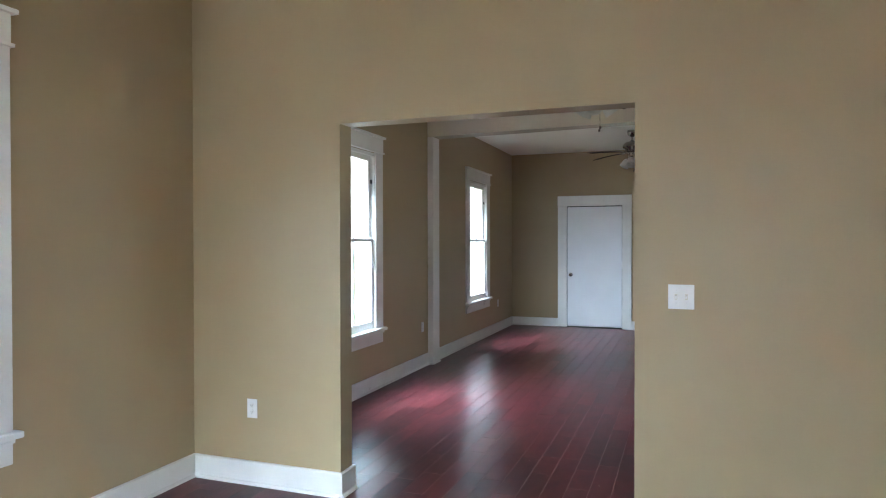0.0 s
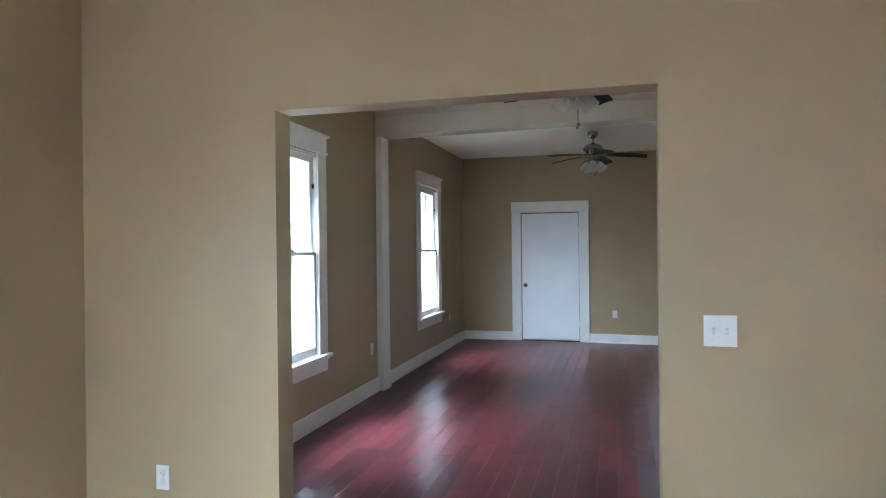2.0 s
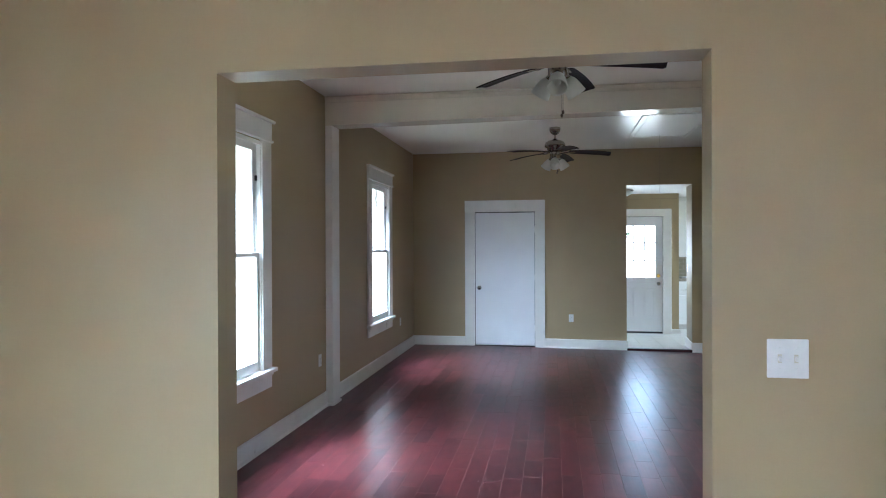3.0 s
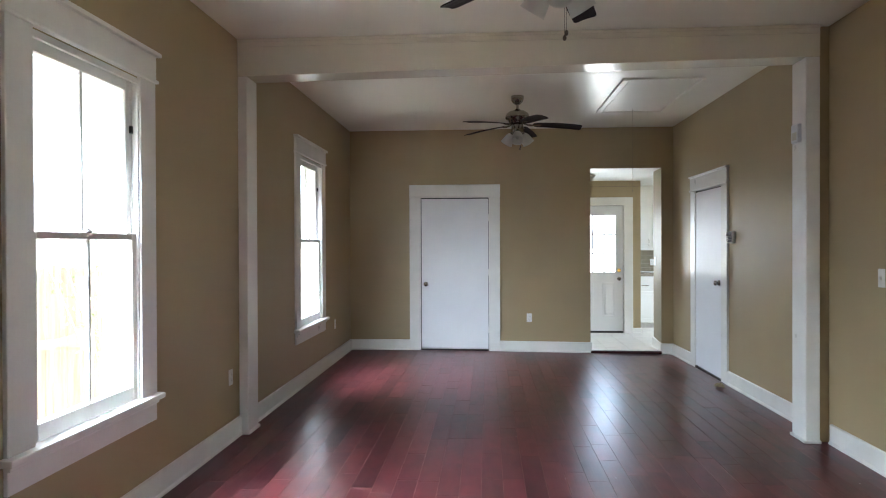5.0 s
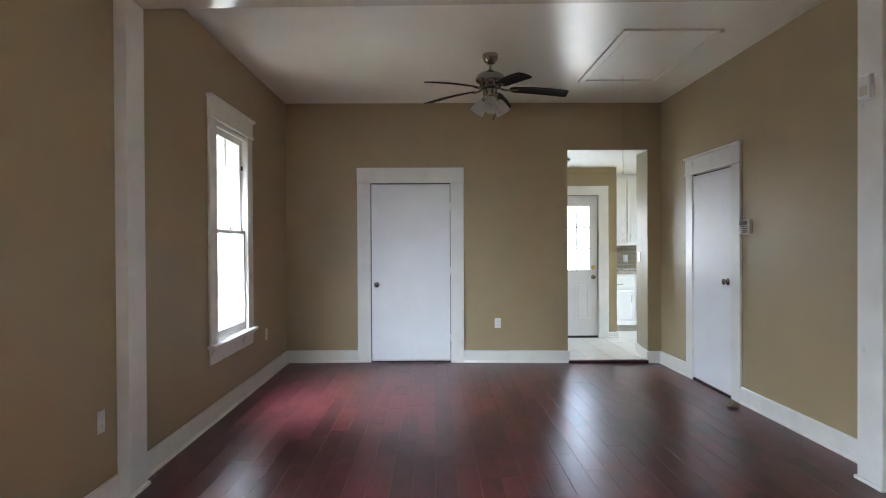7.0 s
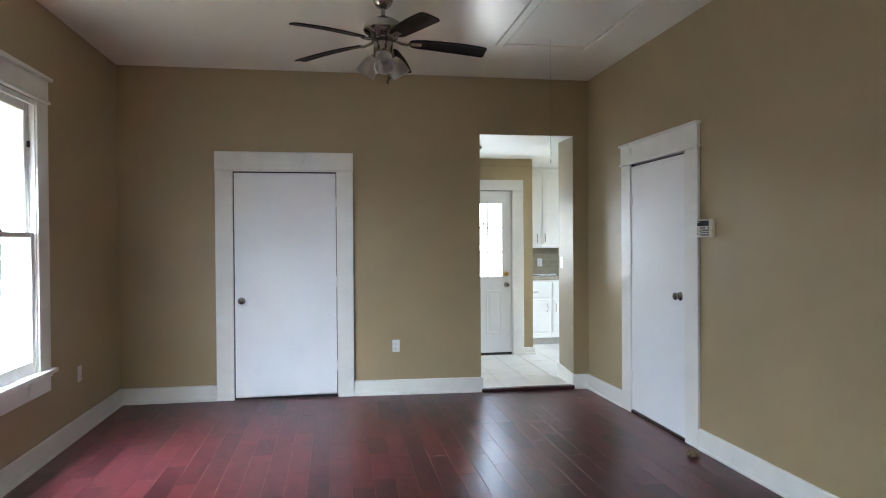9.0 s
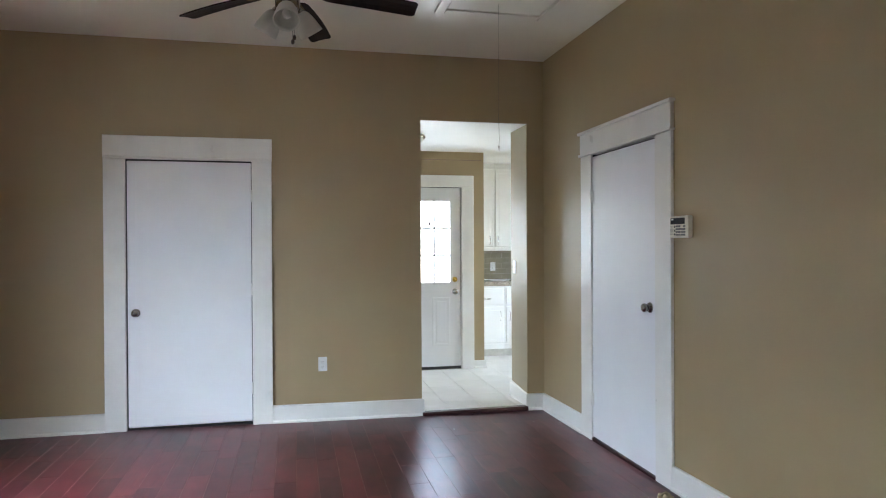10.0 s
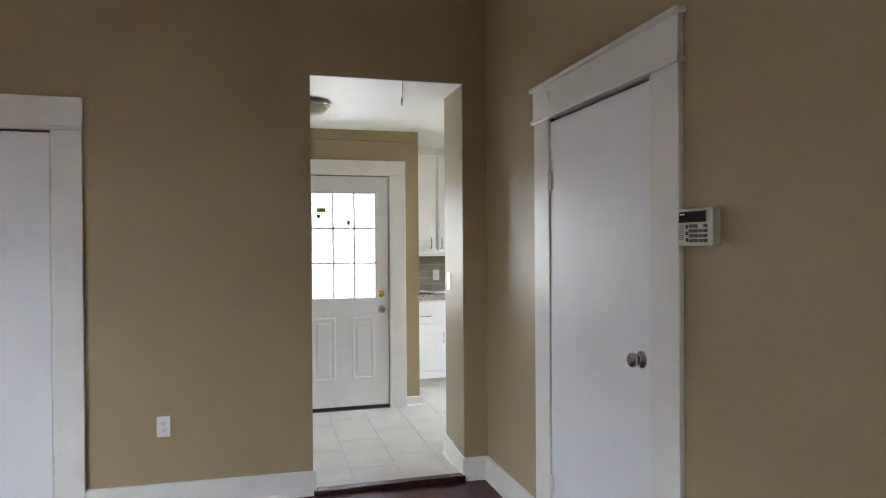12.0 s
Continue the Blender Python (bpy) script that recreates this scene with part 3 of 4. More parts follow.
box(ws, KD_X1 - 0.014, KD_X1 + 0.003, f + 0.047, f + 0.06, 0.0, KD_TOP + 0.003)
box(ws, KD_X0 + 0.012, KD_X1 - 0.014, f + 0.047, f + 0.06, KD_TOP - 0.014, KD_TOP + 0.003)
part("weather_strip", ws, SLOT, d, "dark weather strip in the door gap")
GX0, GX1, GZ0, GZ1 = 0.610, 1.156, 0.972, 1.880
sb = bmesh.new()
y0, y1 = f + 0.004, f + 0.046
box(sb, KD_X0 + 0.004, GX0, y0, y1, 0.035, KD_TOP - 0.006)
box(sb, GX1, KD_X1 - 0.006, y0, y1, 0.035, KD_TOP - 0.006)
box(sb, GX0, GX1, y0, y1, GZ1, KD_TOP - 0.006)
box(sb, GX0, GX1, y0, y1, 0.035, GZ0)
slab = part("slab", sb, DOORW, d, "white moulded door slab")
rim = bmesh.new()
box(rim, GX0 - 0.022, GX0 + 0.006, y0 - 0.010, y0, GZ0 - 0.022, GZ1 + 0.022, bevel=0.004, segments=2)
box(rim, GX1 - 0.006, GX1 + 0.022, y0 - 0.010, y0, GZ0 - 0.022, GZ1 + 0.022, bevel=0.004, segments=2)
box(rim, GX0 + 0.006, GX1 - 0.006, y0 - 0.010, y0, GZ0 - 0.022, GZ0 + 0.006, bevel=0.004, segments=2)
box(rim, GX0 + 0.006, GX1 - 0.006, y0 - 0.010, y0, GZ1 - 0.006, GZ1 + 0.022, bevel=0.004, segments=2)
lite = part("glazing_frame", rim, DOORW, d)
for k in (1, 2):
    x = GX0 + (GX1 - GX0) * k / 3
    part("muntin", boxed(x - 0.010, x + 0.010, y0 + 0.006, y0 + 0.018, GZ0, GZ1, bevel=0.003), DOORW, lite)
    z = GZ0 + (GZ1 - GZ0) * k / 3
    part("muntin", boxed(GX0, GX1, y0 + 0.007, y0 + 0.017, z - 0.010, z + 0.010, bevel=0.003), DOORW, lite)
for a in range(3):
    for c in range(3):
        xa, xb = GX0 + (GX1 - GX0) * a / 3, GX0 + (GX1 - GX0) * (a + 1) / 3
        za, zb = GZ0 + (GZ1 - GZ0) * c / 3, GZ0 + (GZ1 - GZ0) * (c + 1) / 3
        pane = part("pane", boxed(xa, xb, y0 + 0.020, y0 + 0.023, za, zb), GLASS, lite)
        pane.visible_shadow = False
part("sticker", boxed(0.912, 0.940, y0 + 0.0175, y0 + 0.0195, 1.605, 1.650), STICKER, d, "small dark sticker on the glass")
part("sticker", boxed(0.650, 0.735, y0 + 0.0175, y0 + 0.0195, 1.715, 1.755), GREENTAG, d, "green sticker on the glass")
part("sticker", boxed(0.655, 0.685, y0 + 0.0175, y0 + 0.0195, 1.665, 1.700), STICKER, d, "small dark sticker on the glass")
for xa, xb in ((0.606, 0.806), (0.946, 1.146)):
    pn = bmesh.new()
    za, zb = 0.266, 0.805
    box(pn, xa, xb, y0 - 0.002, y0 + 0.0005, za, zb)
    for q in ((xa, xa + 0.022, za, zb), (xb - 0.022, xb, za, zb), (xa + 0.022, xb - 0.022, za, za + 0.022), (xa + 0.022, xb - 0.022, zb - 0.022, zb)):
        box(pn, q[0], q[1], y0 - 0.009, y0 - 0.002, q[2], q[3], bevel=0.0034, segments=2)
    box(pn, xa + 0.045, xb - 0.045, y0 - 0.010, y0 - 0.002, za + 0.045, zb - 0.045, bevel=0.0045, segments=2)
    part("raised_panel", pn, DOORW, slab)
knob(slab, (1.208, y0, 0.868), TO_SOUTH)
db = part("deadbolt", moved(lathe([(0, 0.014), (0.020, 0.013), (0.027, 0.009), (0.030, 0.002), (0.030, 0), (0, 0)], 24), Matrix.Translation((1.206, y0, 1.004)) @ TO_SOUTH), BRASS, slab, "polished brass deadbolt")
part("thumb_turn", boxed(1.192, 1.220, y0 - 0.026, y0 - 0.013, 1.000, 1.008, bevel=0.002), BRASS, db)
part("sweep", boxed(KD_X0 + 0.002, KD_X1 - 0.002, f - 0.002, f + 0.06, 0.008, 0.034), SLOT, d, "dark door sweep")
part("threshold", boxed(KD_X0 - 0.002, KD_X1 + 0.002, f - 0.012, f + 0.14, 0.0, 0.008, bevel=0.002), NICKEL, d)

# threshold of the kitchen opening
th = boxed(K_X0 + 0.002, K_X1 - 0.0035, NORTH - 0.034, NORTH + 0.034, -0.034, 0.006, bevel=0.010, segments=3)
tagged(part("threshold_strip", th, DARKWOOD), "dark cherry reducer strip at the kitchen floor", "threshold", kind="structure")


# ---- outlets, switches, small wall devices (built facing south, then turned) ----
def face_turn(direction):
    return {"south": pose(0, 0, 0), "east": pose(0, 0, 0, 0, 0, 90), "west": pose(0, 0, 0, 0, 0, -90)}[direction]


def outlet(at, direction):
    m = Matrix.Translation(at) @ face_turn(direction)
    o = thing("outlet", "white duplex outlet with plate on a tan wall", "outlet", group="wall outlets")
    part("plate", moved(boxed(-0.035, 0.035, -0.006, 0, -0.057, 0.057, bevel=0.003, segments=2), m), PLASTIC, o)
    for z in (-0.0195, 0.0195):
        body = moved(lathe([(0, 0.0085), (0.0155, 0.0085), (0.0165, 0.007), (0.0165, 0), (0, 0)], 20), m @ Matrix.Translation((0, 0, z)) @ pose(0, 0, 0, 90))
        sock = part("socket", body, PLASTIC, o)
        for x, h in ((-0.006, 0.0045), (0.006, 0.0035)):
            part("slot", moved(boxed(x - 0.0011, x + 0.0011, -0.0090, -0.0082, z + 0.002 - h, z + 0.002 + h), m), SLOT, sock)
        part("slot", moved(boxed(-0.002, 0.002, -0.0090, -0.0082, z - 0.0105, z - 0.0068), m), SLOT, sock)
    part("screw", moved(lathe([(0, 0.0015), (0.003, 0.001), (0.0035, 0), (0, 0)], 10), m @ Matrix.Translation((0, -0.006, 0)) @ pose(0, 0, 0, 90)), PLASTIC, o)
    return o


def switch(at, direction, gangs):
    m = Matrix.Translation(at) @ face_turn(direction)
    o = thing("light_switch", "white %s toggle switch plate on a tan wall" % ("double" if gangs == 2 else "single"), "switch")
    half = 0.035 if gangs == 1 else 0.058
    part("plate", moved(boxed(-half, half, -0.006, 0, -0.058, 0.058, bevel=0.003, segments=2), m), PLASTIC, o)
    for x in ((0,) if gangs == 1 else (-0.023, 0.023)):
        part("toggle_well", moved(boxed(x - 0.0055, x + 0.0055, -0.0066, -0.0058, -0.0125, 0.0125), m), IVORY, o)
        part("toggle", moved(boxed(-0.0042, 0.0042, -0.013, 0, -0.007, 0.007, bevel=0.0015), m @ Matrix.Translation((x, -0.005, 0.003)) @ pose(0, 0, 0, 25)), PLASTIC, o)
        for z in (-0.030, 0.030):
            part("screw", moved(lathe([(0, 0.0015), (0.003, 0.001), (0.0035, 0), (0, 0)], 10), m @ Matrix.Translation((x, -0.006, z)) @ pose(0, 0, 0, 90)), PLASTIC, o)
    return o


outlet((-2.318, PART_Y0, 0.455), "south")
outlet((-0.329, NORTH, 0.440), "south")
outlet((WEST, 6.705, 0.462), "east")
outlet((WEST, 9.985, 0.455), "east")
switch((0.093, PART_Y0, 1.188), "south", 2)
switch((EAST_NEAR, 6.28, 1.205), "west", 1)
switch((K_X1, 11.235, 1.187), "west", 1)
outlet((2.029, 13.949, 1.100), "south")

# alarm sensor on the east post
px = 1.371
s = thing("alarm_sensor", "small white plastic alarm sensor on a post", "sensor")
part("housing", boxed(px - 0.028, px, 6.935, 7.045, 2.150, 2.285, bevel=0.010, segments=3), PLASTIC, s)
part("lens", boxed(px - 0.031, px - 0.027, 6.955, 7.025, 2.170, 2.225, bevel=0.0015), IVORY, s)

# alarm keypad
k = thing("alarm_keypad", "aged ivory alarm keypad with dark display on a tan wall", "keypad")
kx, ky0, ky1, kz0, kz1 = EAST_FAR, 8.716, 8.893, 1.424, 1.545
part("body", boxed(kx - 0.030, kx, ky0, ky1, kz0, kz1, bevel=0.006, segments=2), IVORY, k)
part("display", boxed(kx - 0.0325, kx - 0.0295, ky0 + 0.030, ky1 - 0.010, kz1 - 0.045, kz1 - 0.010, bevel=0.001), LCD, k, "dark display window")
for r in range(4):
    for c in range(4):
        if r == 3 and c in (1,):
            continue
        ya = ky0 + 0.024 + c * 0.024
        part("key", boxed(kx - 0.034, kx - 0.0295, ya, ya + 0.018, kz0 + 0.012 + r * 0.0155, kz0 + 0.0225 + r * 0.0155, bevel=0.0012), KEYGREY, k)
for r in range(3):
    part("side_key", boxed(kx - 0.033, kx - 0.0295, ky0 + 0.122, ky0 + 0.131, kz0 + 0.014 + r * 0.021, kz0 + 0.026 + r * 0.021, bevel=0.001), SLOT, k)
for r in range(7):
    part("speaker_slit", boxed(kx - 0.0306, kx - 0.0298, ky0 + 0.142, ky0 + 0.172, kz0 + 0.020 + r * 0.007, kz0 + 0.0225 + r * 0.007), KEYGREY, k)
part("mark_bar", boxed(kx - 0.0332, kx - 0.0322, ky1 - 0.040, ky1 - 0.016, kz1 - 0.021, kz1 - 0.016), PLASTIC, k)


# ---- ceiling fans ----
def blade_bm(length=0.495, root=0.165):
    """One blade along +x, its thickness in z, with rounded tip and swelling sides."""
    n = 40
    top = []
    for i in range(n + 1):
        u = i / n
        x = root + length * u
        half = 0.047 + 0.021 * math.sin(min(u * 1.25, 1.0) * math.pi / 2) - 0.006 * u * u
        if u > 0.95:
            half *= 0.78 + 0.22 * math.sqrt(max(1 - ((u - 0.95) / 0.05) ** 2, 0.0))
        if u < 0.12:
            half *= 0.45 + 0.55 * math.sqrt(max(1 - ((0.12 - u) / 0.12) ** 2, 0.0))
        top.append((x, half))
    bm = bmesh.new()
    rows = []
    for x, h in top:
        u = (x - root) / length
        sag = -0.034 * u * u
        rows.append([bm.verts.new((x, y, sag - 0.10 * y * y / 0.068 + dz)) for dz in (0.0035, -0.0035) for y in (-h, -h * 0.4, h * 0.4, h)])
    for p, q in zip(rows, rows[1:]):
        for k in range(3):
            bm.faces.new((p[k], q[k], q[k + 1], p[k + 1]))
            bm.faces.new((p[4 + k], p[5 + k], q[5 + k], q[4 + k]))
        bm.faces.new((p[0], p[4], q[4], q[0]))
        bm.faces.new((p[3], q[3], q[7], p[7]))
    for r in (rows[0], rows[-1][::-1]):
        bm.faces.new((r[0], r[1], r[2], r[3], r[7], r[6], r[5], r[4]) if r is rows[0] else (r[4], r[5], r[6], r[7], r[3], r[2], r[1], r[0]))
    bmesh.ops.recalc_face_normals(bm, faces=bm.faces)
    return bm


def ceiling_fan(x, y, spin, drop, chain):
    fan = thing("ceiling_fan", "brushed nickel ceiling fan with five dark blades and three frosted shades", "ceiling fan", group="ceiling fans")
    top = Matrix.Translation((x, y, CEIL))
    part("canopy", moved(lathe([(0, 0), (0.064, 0), (0.067, -0.007), (0.067, -0.026), (0.062, -0.046), (0.049, -0.068), (0.031, -0.084), (0.016, -0.089), (0, -0.089)]), top), NICKEL, fan)
    part("downrod", moved(lathe([(0.0125, -0.06), (0.0125, -drop - 0.01)], 14), top), NICKEL, fan)
    z = -drop
    part("motor_housing", moved(lathe([(0, z + 0.012), (0.026, z + 0.010), (0.030, z - 0.002), (0.080, z - 0.012), (0.112, z - 0.034), (0.125, z - 0.062), (0.126, z - 0.078), (0.118, z - 0.090), (0.094, z - 0.098), (0.088, z - 0.128), (0.070, z - 0.140), (0, z - 0.142)], 36), top), NICKEL, fan)
    for q in range(10):
        a = q * 36 + 8
        part("vent", moved(boxed(0.0885, 0.0935, -0.008, 0.008, z - 0.126, z - 0.102, bevel=0.002), top @ pose(0, 0, 0, 0, 0, a)), SLOT, fan)
    part("switch_cup", moved(lathe([(0, z - 0.140), (0.058, z - 0.141), (0.062, z - 0.160), (0.062, z - 0.230), (0.050, z - 0.251), (0.030, z - 0.261), (0, z - 0.263)], 28), top), NICKEL, fan)
    zb = z - 0.150
    for q in range(5):
        turn = top @ pose(0, 0, zb, 0, 0, spin + 72 * q)
        arm = tube([(0.060, 0, 0.016), (0.085, 0, 0.006), (0.115, 0, -0.004), (0.150, 0, -0.008), (0.175, 0, -0.006)], 0.010, 8)
        merge(arm, boxed(0.160, 0.245, -0.020, 0.020, -0.0085, -0.0042, bevel=0.002), pose(0, 0, 0, -12, 0, 0))
        part("blade_iron", moved(arm, turn), NICKEL, fan)
        part("blade", moved(blade_bm(), turn @ pose(0, 0, 0, -12, 0, 0)), BLADE, fan, "espresso-stained wooden blade")
    shade_profile = [(0.020, 0.006), (0.030, 0.000), (0.042, -0.016), (0.051, -0.042), (0.057, -0.072), (0.061, -0.098), (0.064, -0.116), (0.0615, -0.116), (0.058, -0.098), (0.054, -0.072), (0.048, -0.042), (0.039, -0.017), (0.027, -0.002)]
    for q in range(3):
        lean = top @ pose(0, 0, z - 0.223, 0, 0, -92 + 120 * q) @ pose(0.052, 0, 0) @ pose(0, 0, 0, 0, -36, 0)
        part("socket_arm", moved(lathe([(0.0, 0.03), (0.014, 0.028), (0.018, 0.0), (0.024, -0.016), (0.026, -0.030), (0, -0.030)], 18), lean), NICKEL, fan)
        sh = part("shade", moved(lathe(shade_profile, 26), lean @ pose(0, 0, -0.026)), FROST, fan, "frosted glass bell shade")
        part("bulb", moved(lathe([(0, -0.088), (0.012, -0.086), (0.021, -0.072), (0.022, -0.058), (0.014, -0.036), (0.011, -0.01), (0, -0.01)], 16), lean @ pose(0, 0, -0.026)), FROST, sh)
    for dx, length in ((0.024, chain), (0.032, chain - 0.022)):
        ch = part("pull_chain", moved(lathe([(0.0012, z - 0.250), (0.0012, z - 0.250 - length)], 6), top @ pose(dx, -0.02, 0)), NICKEL, fan)
        part("pull_knob", moved(lathe([(0, 0.014), (0.006, 0.010), (0.009, 0), (0.007, -0.010), (0, -0.013)], 12), top @ pose(dx, -0.02, z - 0.250 - length)), PULLWOOD, ch)
    return fan


ceiling_fan(-0.568, 8.95, 1.7, 0.148, 0.155)
ceiling_fan(-0.560, 5.03, 0, 0.142, 0.235)

# ---- attic hatch with its pull cord ----
h = thing("attic_hatch", "off-white attic hatch framed with flat trim in the ceiling", "hatch", kind="structure")
hx0, hx1, hy0, hy1 = 0.385, 1.150, 8.300, 9.875
for q in ((hx0, hx0 + 0.062, hy0, hy1), (hx1 - 0.040, hx1, hy0, hy1), (hx0 + 0.0625, hx1 - 0.0405, hy0, hy0 + 0.062), (hx0 + 0.0625, hx1 - 0.0405, hy1 - 0.062, hy1)):
    part("trim_board", boxed(q[0], q[1], q[2], q[3], CEIL - (0.026 if q[1] == hx1 else 0.016), CEIL - 0.0005, bevel=0.003), CEILING, h)
part("panel", boxed(hx0 + 0.070, hx1 - 0.052, hy0 + 0.070, hy1 - 0.070, CEIL - 0.008, CEIL - 0.0005, bevel=0.002), CEILING, h)
c = thing("pull_cord", "thin grey knotted pull cord hanging from the attic hatch", "cord")
part("cord", tube([(0.765, 9.66, CEIL - 0.008), (0.766, 9.66, 2.6), (0.764, 9.661, 2.2), (0.768, 9.66, 2.08), (0.765, 9.66, 2.03)], 0.0013, 6), CORD, c)
part("knot", moved(lathe([(0, 0.010), (0.0032, 0.007), (0.0040, 0), (0.0026, -0.008), (0.0020, -0.022), (0, -0.024)], 10), Matrix.Translation((0.765, 9.66, 2.03))), CORD, c)

# ---- kitchen ----
lamp = thing("flush_ceiling_light", "flush dome ceiling light with nickel rim and frosted bowl", "ceiling light")
at = Matrix.Translation((0.50, 11.66, K_TOP + 0.003))
part("rim", moved(lathe([(0, 0), (0.150, 0), (0.168, -0.012), (0.170, -0.026), (0.158, -0.038), (0.150, -0.040), (0.150, -0.030), (0, -0.030)], 36), at), NICKEL, lamp)
part("bowl", moved(lathe([(0.149, -0.032), (0.142, -0.060), (0.118, -0.090), (0.075, -0.112), (0.030, -0.121), (0, -0.122)], 36), at), FROST, lamp)
part("finial", moved(lathe([(0.010, -0.120), (0.012, -0.128), (0.006, -0.138), (0, -0.140)], 12), at), NICKEL, lamp)


def bar_handle(parent, x, y, z, vertical=True, length=0.11):
    h = length / 2
    pts = [(0, 0, -h), (0, -0.018, -h + 0.006), (0, -0.026, -h * 0.5), (0, -0.029, 0), (0, -0.026, h * 0.5), (0, -0.018, h - 0.006), (0, 0, h)]
    m = Matrix.Translation((x, y, z)) @ (Matrix() if vertical else pose(0, 0, 0, 0, 90, 0))
    return part("handle", moved(tube(pts, 0.0048, 8), m), NICKEL, parent, "arched nickel handle")


def shaker(parent, name, x0, x1, y, z0, z1):
    """An overlay door or drawer front with a routed border."""
    bm = boxed(x0, x1, y - 0.016, y, z0, z1, bevel=0.003)
    r = 0.045 if z1 - z0 > 0.3 else 0.022
    box(bm, x0 + r, x1 - r, y - 0.0185, y - 0.0155, z0 + r, z1 - r, bevel=0.002)
    return part(name, bm, CABW, parent)


CAB_X = ((1.548, 2.000), (2.000, 2.500), (2.500, 3.38))
YL, YU = 13.36, 13.635
for i, (xa, xb) in enumerate(CAB_X):
    cab = thing("base_cabinet", "white kitchen base cabinet with drawer and arched handles", "cabinet", group="kitchen cabinets")
    bm = boxed(xa + 0.0005, xb - 0.0005, YL, 13.945, 0.095, 0.878)
    box(bm, xa + 0.0005, xb - 0.0005, YL + 0.06, 13.945, 0.0, 0.0945)
    part("body", bm, CABW, cab)
    part("bottom_rail", boxed(xa + 0.0005, xb - 0.0005, YL - 0.006, YL - 0.0003, 0.100, 0.158, bevel=0.002), CABW, cab)
    dr = shaker(cab, "drawer", xa + 0.02, xb - 0.012, YL, 0.648, 0.852)
    bar_handle(dr, (xa + xb) / 2 - 0.01, YL - 0.018, 0.722, vertical=False)
    dd = shaker(cab, "door", xa + 0.02, xb - 0.012, YL, 0.176, 0.620)
    bar_handle(dd, xb - 0.06 if i == 0 else xa + 0.062, YL - 0.018, 0.505)
    part("toe_kick", boxed(xa + 0.0005, xb - 0.0005, YL + 0.052, YL + 0.0595, 0.0, 0.0940), GROUT, cab)
for i, (xa, xb) in enumerate(((1.548, 1.955), (1.955, 2.45), (2.45, 3.38))):
    cab = thing("wall_cabinet", "tall white kitchen wall cabinet with arched handles", "cabinet", group="kitchen cabinets")
    part("body", boxed(xa + 0.0005, xb - 0.0005, YU, 13.945, 1.352, K_TOP + 0.001), CABW, cab)
    part("light_rail", boxed(xa + 0.0005, xb - 0.0005, YU - 0.008, YU + 0.02, 1.312, 1.3515, bevel=0.003), CABW, cab)
    part("crown", boxed(xa + 0.0005, xb - 0.0005, YU - 0.014, YU - 0.0003, 2.372, K_TOP, bevel=0.003), CABW, cab)
    dd = shaker(cab, "door", xa + 0.014, xb - 0.014, YU, 1.366, 2.350)
    bar_handle(dd, xb - 0.066 if i == 0 else xa + 0.047, YU - 0.018, 1.445)
ct = boxed(1.547, 3.39, YL - 0.028, 13.945, 0.8785, 0.934, bevel=0.006, segments=2)
tagged(part("countertop", ct, GRANITE), "speckled brown granite countertop on white cabinets", "countertop")
for i, (px_, py_, a) in enumerate(((1.95, 13.50, 12), (2.03, 13.56, -18), (1.84, 13.58, 40))):
    sheet = bmesh.new()
    bmesh.ops.create_grid(sheet, x_segments=6, y_segments=6, size=0.5)
    for v in sheet.verts:
        v.co = Vector((v.co.x * 0.215, v.co.y * 0.28, 0.003 + 0.006 * noise.noise(v.co * 3 + Vector((i * 7, 0, 0))) + 0.003 * i + 0.004))
    ext = bmesh.ops.extrude_face_region(sheet, geom=sheet.faces[:])
    for v in [g for g in ext["geom"] if isinstance(g, bmesh.types.BMVert)]:
        v.co.z += 0.0012
    tagged(part("paper_sheet", moved(sheet, pose(px_, py_, 0.9335, 0, 0, a)), PAPER), "loose white paper sheet lying on the granite countertop", "paper", group="papers")

# ---- outdoors ----
bm = bmesh.new()
bmesh.ops.create_grid(bm, x_segments=40, y_segments=40, size=400)
for v in bm.verts:
    v.co.z = -0.75
structure("ground", bm, EARTH, "patchy grass and bare earth yard", "ground")
random.seed(4)
fence = thing("wooden_fence", "weathered wooden privacy fence along the yard", "fence", kind="structure")
for z in (-0.35, 0.85):
    part("rail", boxed(-6.54, -6.50, -6, 18, z, z + 0.09), FENCE, fence)
board = [mesh_of("board", boxed(-0.010, 0.010, -0.068, 0.068, -0.75, 1.12 + 0.02 * q, bevel=0.004), FENCE) for q in range(4)]
for i in range(166):
    ob = new("board", board[random.randrange(4)])
    ob.parent = fence
    ob.location = (-6.488 + random.uniform(-0.004, 0.004), -5.9 + i * 0.144, 0)
    ob.rotation_euler = (radians(random.uniform(-0.6, 0.6)), 0, 0)


